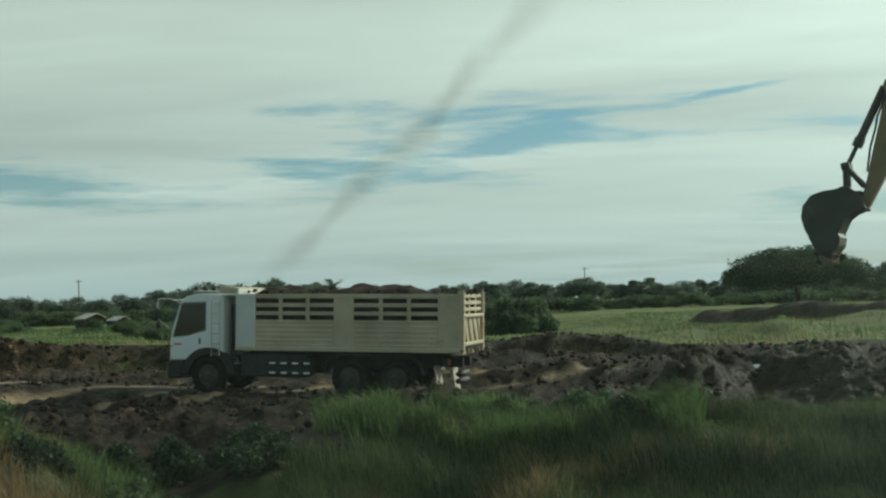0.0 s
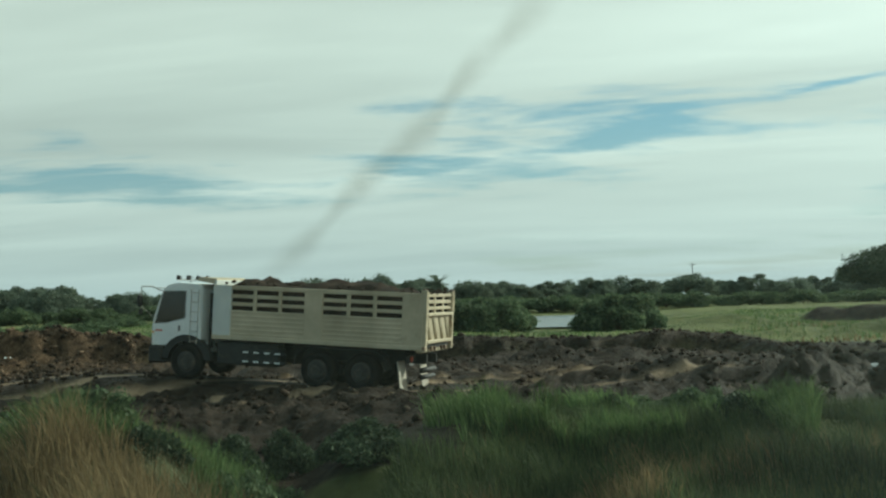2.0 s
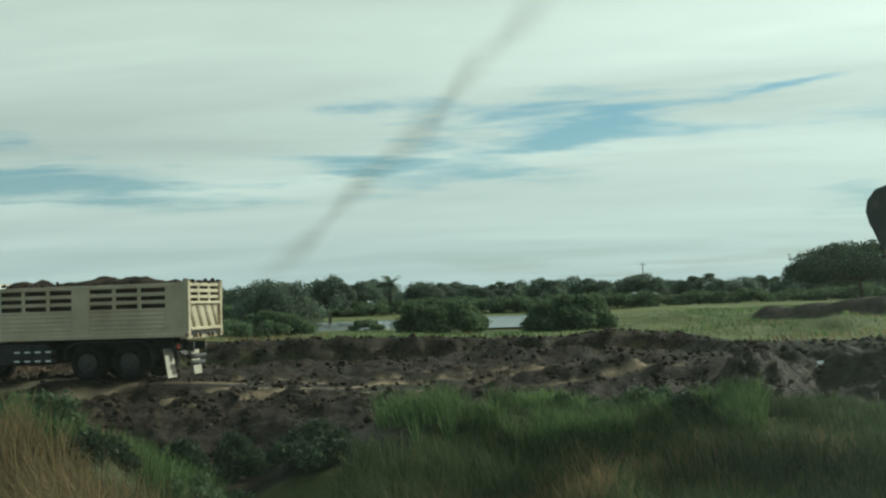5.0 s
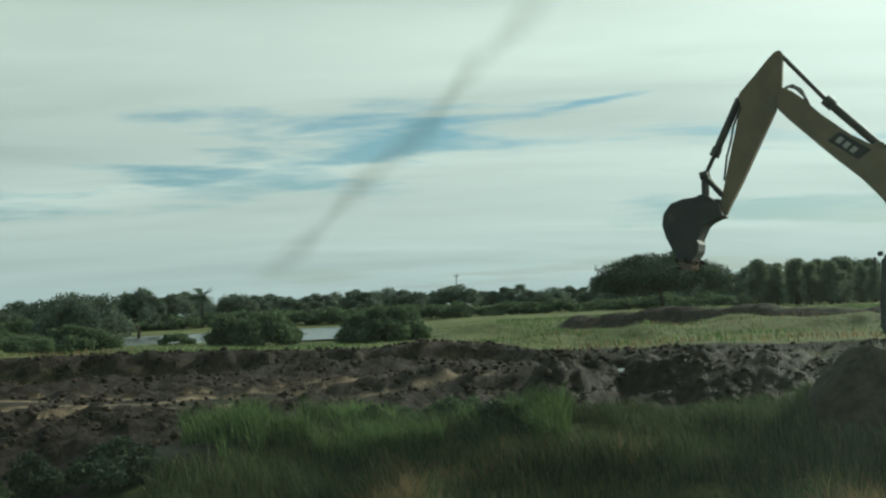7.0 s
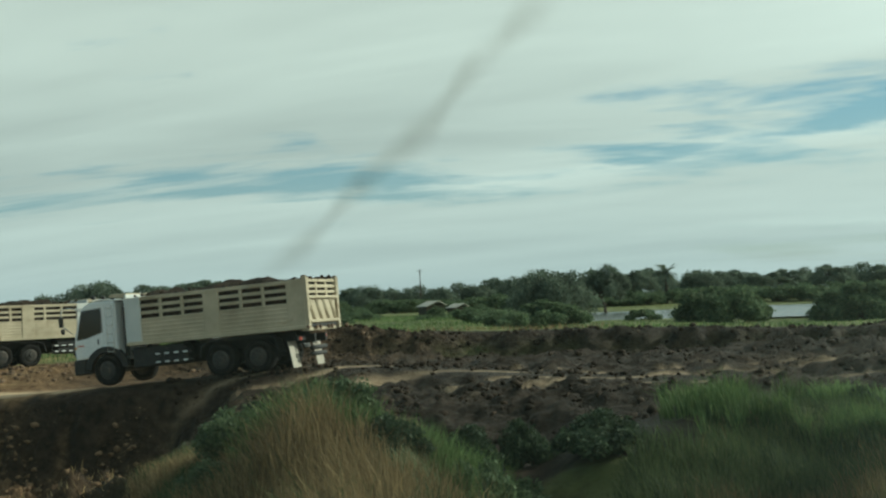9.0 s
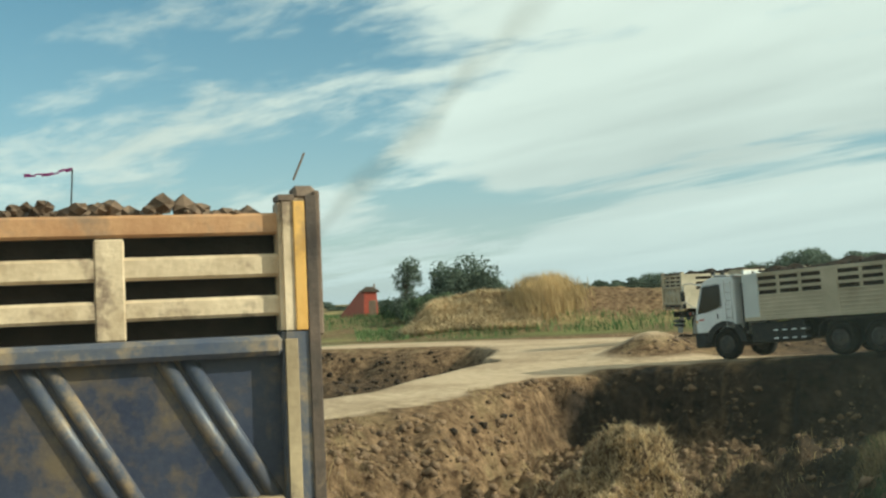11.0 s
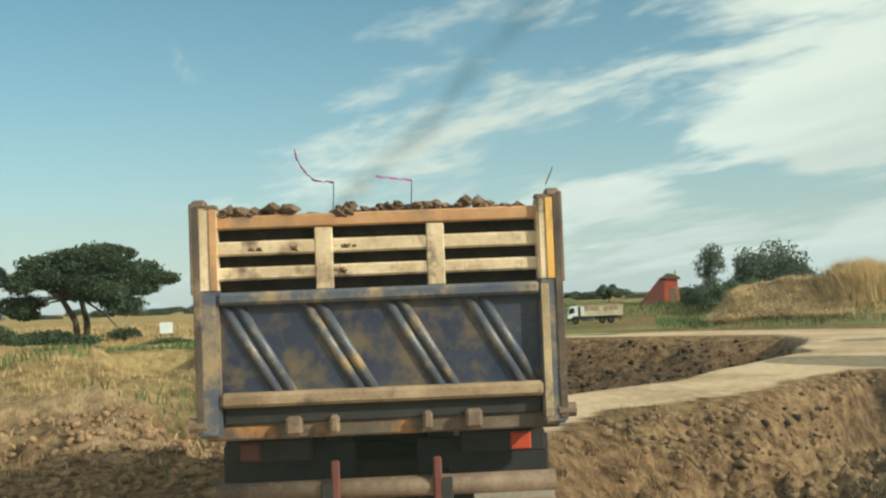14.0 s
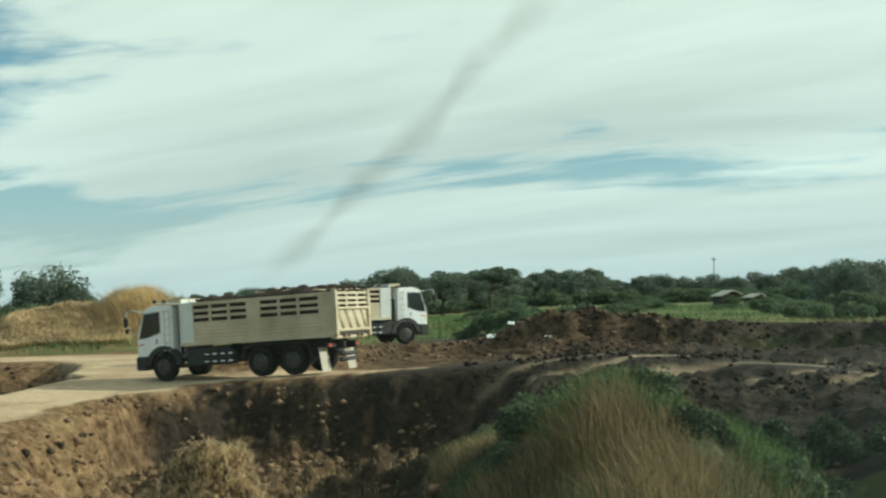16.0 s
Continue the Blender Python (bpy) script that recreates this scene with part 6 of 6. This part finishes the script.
# ---- cab window in front of the eye, with a run of dried dirt ----
def build_cab_window():
    win = empty("cab_window")
    m = bpy.data.materials.new("dirt_run")
    m.use_nodes = True
    n, l = m.node_tree.nodes, m.node_tree.links
    n.clear()
    out, tr = n.new("ShaderNodeOutputMaterial"), n.new("ShaderNodeBsdfTransparent")
    tc, no = n.new("ShaderNodeTexCoord"), n.new("ShaderNodeTexNoise")
    at = n.new("ShaderNodeAttribute")
    at.attribute_name = "thick"
    no.inputs["Scale"].default_value, no.inputs["Detail"].default_value = 42.0, 3.0
    l.new(tc.outputs["Object"], no.inputs["Vector"])
    mr = n.new("ShaderNodeMapRange")
    mr.inputs["From Min"].default_value, mr.inputs["From Max"].default_value = 0.3, 0.72
    mr.inputs["To Min"].default_value, mr.inputs["To Max"].default_value = 0.35, 1.0
    l.new(no.outputs[0], mr.inputs["Value"])
    mu = n.new("ShaderNodeMath")
    mu.operation = "MULTIPLY"
    l.new(mr.outputs[0], mu.inputs[0])
    l.new(at.outputs["Fac"], mu.inputs[1])
    mix = n.new("ShaderNodeMix")
    mix.data_type = "RGBA"
    mix.inputs["A"].default_value, mix.inputs["B"].default_value = (1, 1, 1, 1), (0.72, 0.705, 0.68, 1)
    l.new(mu.outputs[0], mix.inputs["Factor"])
    l.new(mix.outputs["Result"], tr.inputs["Color"])
    l.new(tr.outputs[0], out.inputs["Surface"])
    # a soft-edged band across the pane, thicker in the middle of its width and of its run
    F = 784 / math.tan(radians(42.3) / 2)
    D = 0.5
    p0, p1 = Vector(((975 - 784) / F * D, (441 + 30) / F * D)), Vector(((440 - 784) / F * D, (441 - 515) / F * D))
    along = (p1 - p0)
    side = Vector((-along.y, along.x)).normalized()
    nu, nv = 60, 11
    vs, th = [], []
    for i in range(nu):
        u = i / (nu - 1)
        c = p0 + along * u + side * (0.004 * math.sin(u * 3.14) + 0.0012 * math.sin(u * 17))
        half = (0.0095 + 0.0035 * math.sin(u * 23) * math.sin(u * 9 + 1)) * (1.0 - 0.25 * u)
        for j in range(nv):
            v = j / (nv - 1) * 2 - 1
            q = c + side * v * half
            vs.append((q.x, q.y, -D))
            th.append(math.cos(v * math.pi / 2) ** 2 * (0.45 + 0.55 * math.sin(math.pi * min(1, u * 1.02)) ** 0.7) * min(1, (1 - u) * 7))
    ii = (np.arange(nu - 1)[:, None] * nv + np.arange(nv - 1)[None, :]).reshape(-1)
    f = np.stack([ii, ii + 1, ii + nv + 1, ii + nv], -1)
    ob = from_arrays("dirt_run", np.array(vs), f, m, True)
    a = ob.data.attributes.new("thick", "FLOAT", "POINT")
    a.data.foreach_set("value", np.array(th, np.float32))
    ob.parent = win
    ob.visible_shadow = False
    ob["label"] = "run of dried grey dirt"
    # the pane itself: clear, with a thin film of dust that catches the daylight; the thicker lower corner and the green
    # tint paint in sun-side haze
    m = bpy.data.materials.new("dusty_haze_pane")
    m.use_nodes = True
    n, l = m.node_tree.nodes, m.node_tree.links
    n.clear()
    out, tr = n.new("ShaderNodeOutputMaterial"), n.new("ShaderNodeBsdfTransparent")
    back, front, both, film_mix = n.new("ShaderNodeBsdfTranslucent"), n.new("ShaderNodeBsdfDiffuse"), n.new("ShaderNodeMixShader"), n.new("ShaderNodeMixShader")
    for q in (back, front):
        q.inputs["Color"].default_value = (0.70, 0.82, 0.72, 1)
    both.inputs[0].default_value = 0.5
    at = n.new("ShaderNodeAttribute")
    at.attribute_name = "dust_haze"
    l.new(back.outputs[0], both.inputs[1])
    l.new(front.outputs[0], both.inputs[2])
    l.new(at.outputs["Fac"], film_mix.inputs[0])
    l.new(tr.outputs[0], film_mix.inputs[1])
    l.new(both.outputs[0], film_mix.inputs[2])
    l.new(film_mix.outputs[0], out.inputs["Surface"])
    px, py = np.meshgrid(np.linspace(-0.235, 0.235, 40), np.linspace(-0.145, 0.145, 26), indexing="ij")
    # even dust film, plus a corner patch that paints the glare towards the sun
    film = 0.016 + 0.026 * np.exp(-((px - 0.22) / 0.10) ** 2 - ((py + 0.05) / 0.13) ** 2) + 0.010 * (fbm(px * 14, py * 14, 3, 8) - 0.5)
    ii = (np.arange(39)[:, None] * 26 + np.arange(25)[None, :]).reshape(-1)
    pane = from_arrays("pane", np.stack([px, py, 0 * px - D - 0.004], -1).reshape(-1, 3), np.stack([ii, ii + 26, ii + 27, ii + 1], -1), m, True)
    a = pane.data.attributes.new("dust_haze", "FLOAT", "POINT")
    a.data.foreach_set("value", film.astype(np.float32).ravel())
    pane.parent = win
    pane.visible_shadow = False
    pane["label"] = "clear dusty pane with painted haze"
    return tagged(win, "dirt-streaked cab window in front of the viewer", "window")


cab_window = build_cab_window()


# ---- what moves ----
def truck_rows(rows, corner, pitch_of=None):
    """rows: t, viewer's yaw, azimuth and distance of the body's rear corner, heading, nose-down pitch, ground height."""
    out, travelled, last = [], [], None
    s = 0.0
    for t, yaw, az, d, head, pitch, z in rows:
        p = spot(yaw, az, d, 0)
        turn = pose(0, 0, 0, 0, 0, head + 90)
        off = turn @ Vector(corner)
        p = Vector((p.x - off.x, p.y - off.y, 0))
        if z is None:
            # stands on the wheel track, between its rear and front axles
            zs = []
            for ax in (2.4, 7.1):
                q = p + turn @ Vector((ax, 0, 0))
                zs.append(float(lane_height(math.degrees(math.atan2(-q.x, q.y)))))
            grade = (zs[1] - zs[0]) / 4.7
            pitch, z = -math.degrees(math.atan(grade)), zs[0] - 2.4 * grade
        p.z = z
        if last is not None:
            s += (p - last).length
        last = p
        out.append((t, truck_pose(p, head, pitch)))
        travelled.append((t, s))
    return out, travelled


def spin(wheels, travelled, r=0.51):
    ts, ss = [t for t, s in travelled], [s for t, s in travelled]
    times = [i * 0.25 for i in range(65)]
    for w in wheels:
        x, y, z = w.location
        walk(w, [(t, pose(x, y, z, 0, math.degrees(np.interp(t, ts, ss) / r), 0)) for t in times])


WHITE_ROWS = [
    (0.0, 0, -0.6, 29.9, 76, 0, None), (1.0, 6, 3.0, 30.3, 77, 0, None), (2.0, 5.2, 6.6, 30.9, 78, 0, None), (3.0, 5.3, 9.75, 31.7, 79.5, 0, None),
    (4.2, 4, 13.3, 32.7, 81, 0, None), (5.5, -0.7, 16.85, 33.5, 83, 0, None), (6.8, -7, 19.0, 34.3, 85.5, 0, None), (8.0, 6.2, 21.55, 35.0, 88, 0, None), (9.3, 22, 23.8, 35.4, 90, 0, None),
    (10.5, 39.3, 26.7, 35.6, 92, 0, None), (13.0, 66, 30.6, 36.5, 95, 0, None), (15.5, 46.7, 35.65, 38.6, 97, 0, None), (16.0, 30.9, 36.3, 38.9, 97.5, 0, None)]
BLUE_ROWS = [
    (0.0, 39.3, 61.5, 3.6, 68, 0, -0.35), (9.0, 39.3, 61.5, 3.6, 68, 0, -0.35), (10.0, 39.3, 60.5, 4.1, 68, 0, -0.32), (10.5, 39.3, 59.7, 4.55, 68, 0, -0.28), (11.0, 50.8, 57.4, 5.12, 68, 0, -0.24),
    (11.5, 60.8, 57.0, 5.9, 68, 0, -0.13), (12.0, 66.1, 57.6, 6.5, 68, 0, -0.09), (12.5, 66.9, 58.6, 7.1, 68, 0, -0.05), (13.0, 66.0, 59.1, 7.55, 68, 0, -0.02),
    (13.5, 65.7, 59.5, 7.9, 68, 0, -0.01), (14.0, 65.6, 59.9, 8.1, 68, 0, -0.02), (14.5, 64.1, 60.4, 8.25, 68, 0, -0.03), (15.5, 46.7, 63.2, 8.35, 68, 0, -0.03), (16.0, 31, 65.5, 8.4, 68, 0, -0.03)]


# how high the wind lifts the two ribbons, degrees
RIB_T = (0, 11, 11.5, 12, 12.5, 13, 13.5, 14, 14.5, 15, 16)
RIB_LEFT = (15, 10, 0, 8, 26, 8, 28, 34, 20, 3, 15)
RIB_RIGHT = (10, 5, 5, 12, 20, 12, 16, 2, 0, -5, 10)


def motions():
    rows, way = truck_rows(WHITE_ROWS, (0, 1.23, 0))
    walk(white_truck, rows)
    spin(white_wheels, way)
    rows, way = truck_rows(BLUE_ROWS, (0, -1.26, 0))
    walk(blue_truck, rows)
    spin(blue_wheels, way)
    for rib, root, k, y in RIBBONS:
        keys = []
        p = Vector(root)
        for i in range(81):
            t = i * 0.2
            q = p.copy()
            for j in range(k + 1):
                lift = float(np.interp(t, RIB_T, RIB_LEFT if y > 0 else RIB_RIGHT)) * (0.6 + 0.5 * j) + 12 * math.sin(t * 5.1 + j * 1.9 + y * 7)
                turn = -18 + 22 * math.sin(t * 3.3 + j * 0.9 + y * 4)
                m = pose(q.x, q.y, q.z, lift, 0, turn)
                q = m @ Vector((0, 0.165 if y > 0 else 0.13, 0))
            keys.append((t, m))
        walk(rib, keys)
    walk(cab_window, EYE_ROWS)


motions()
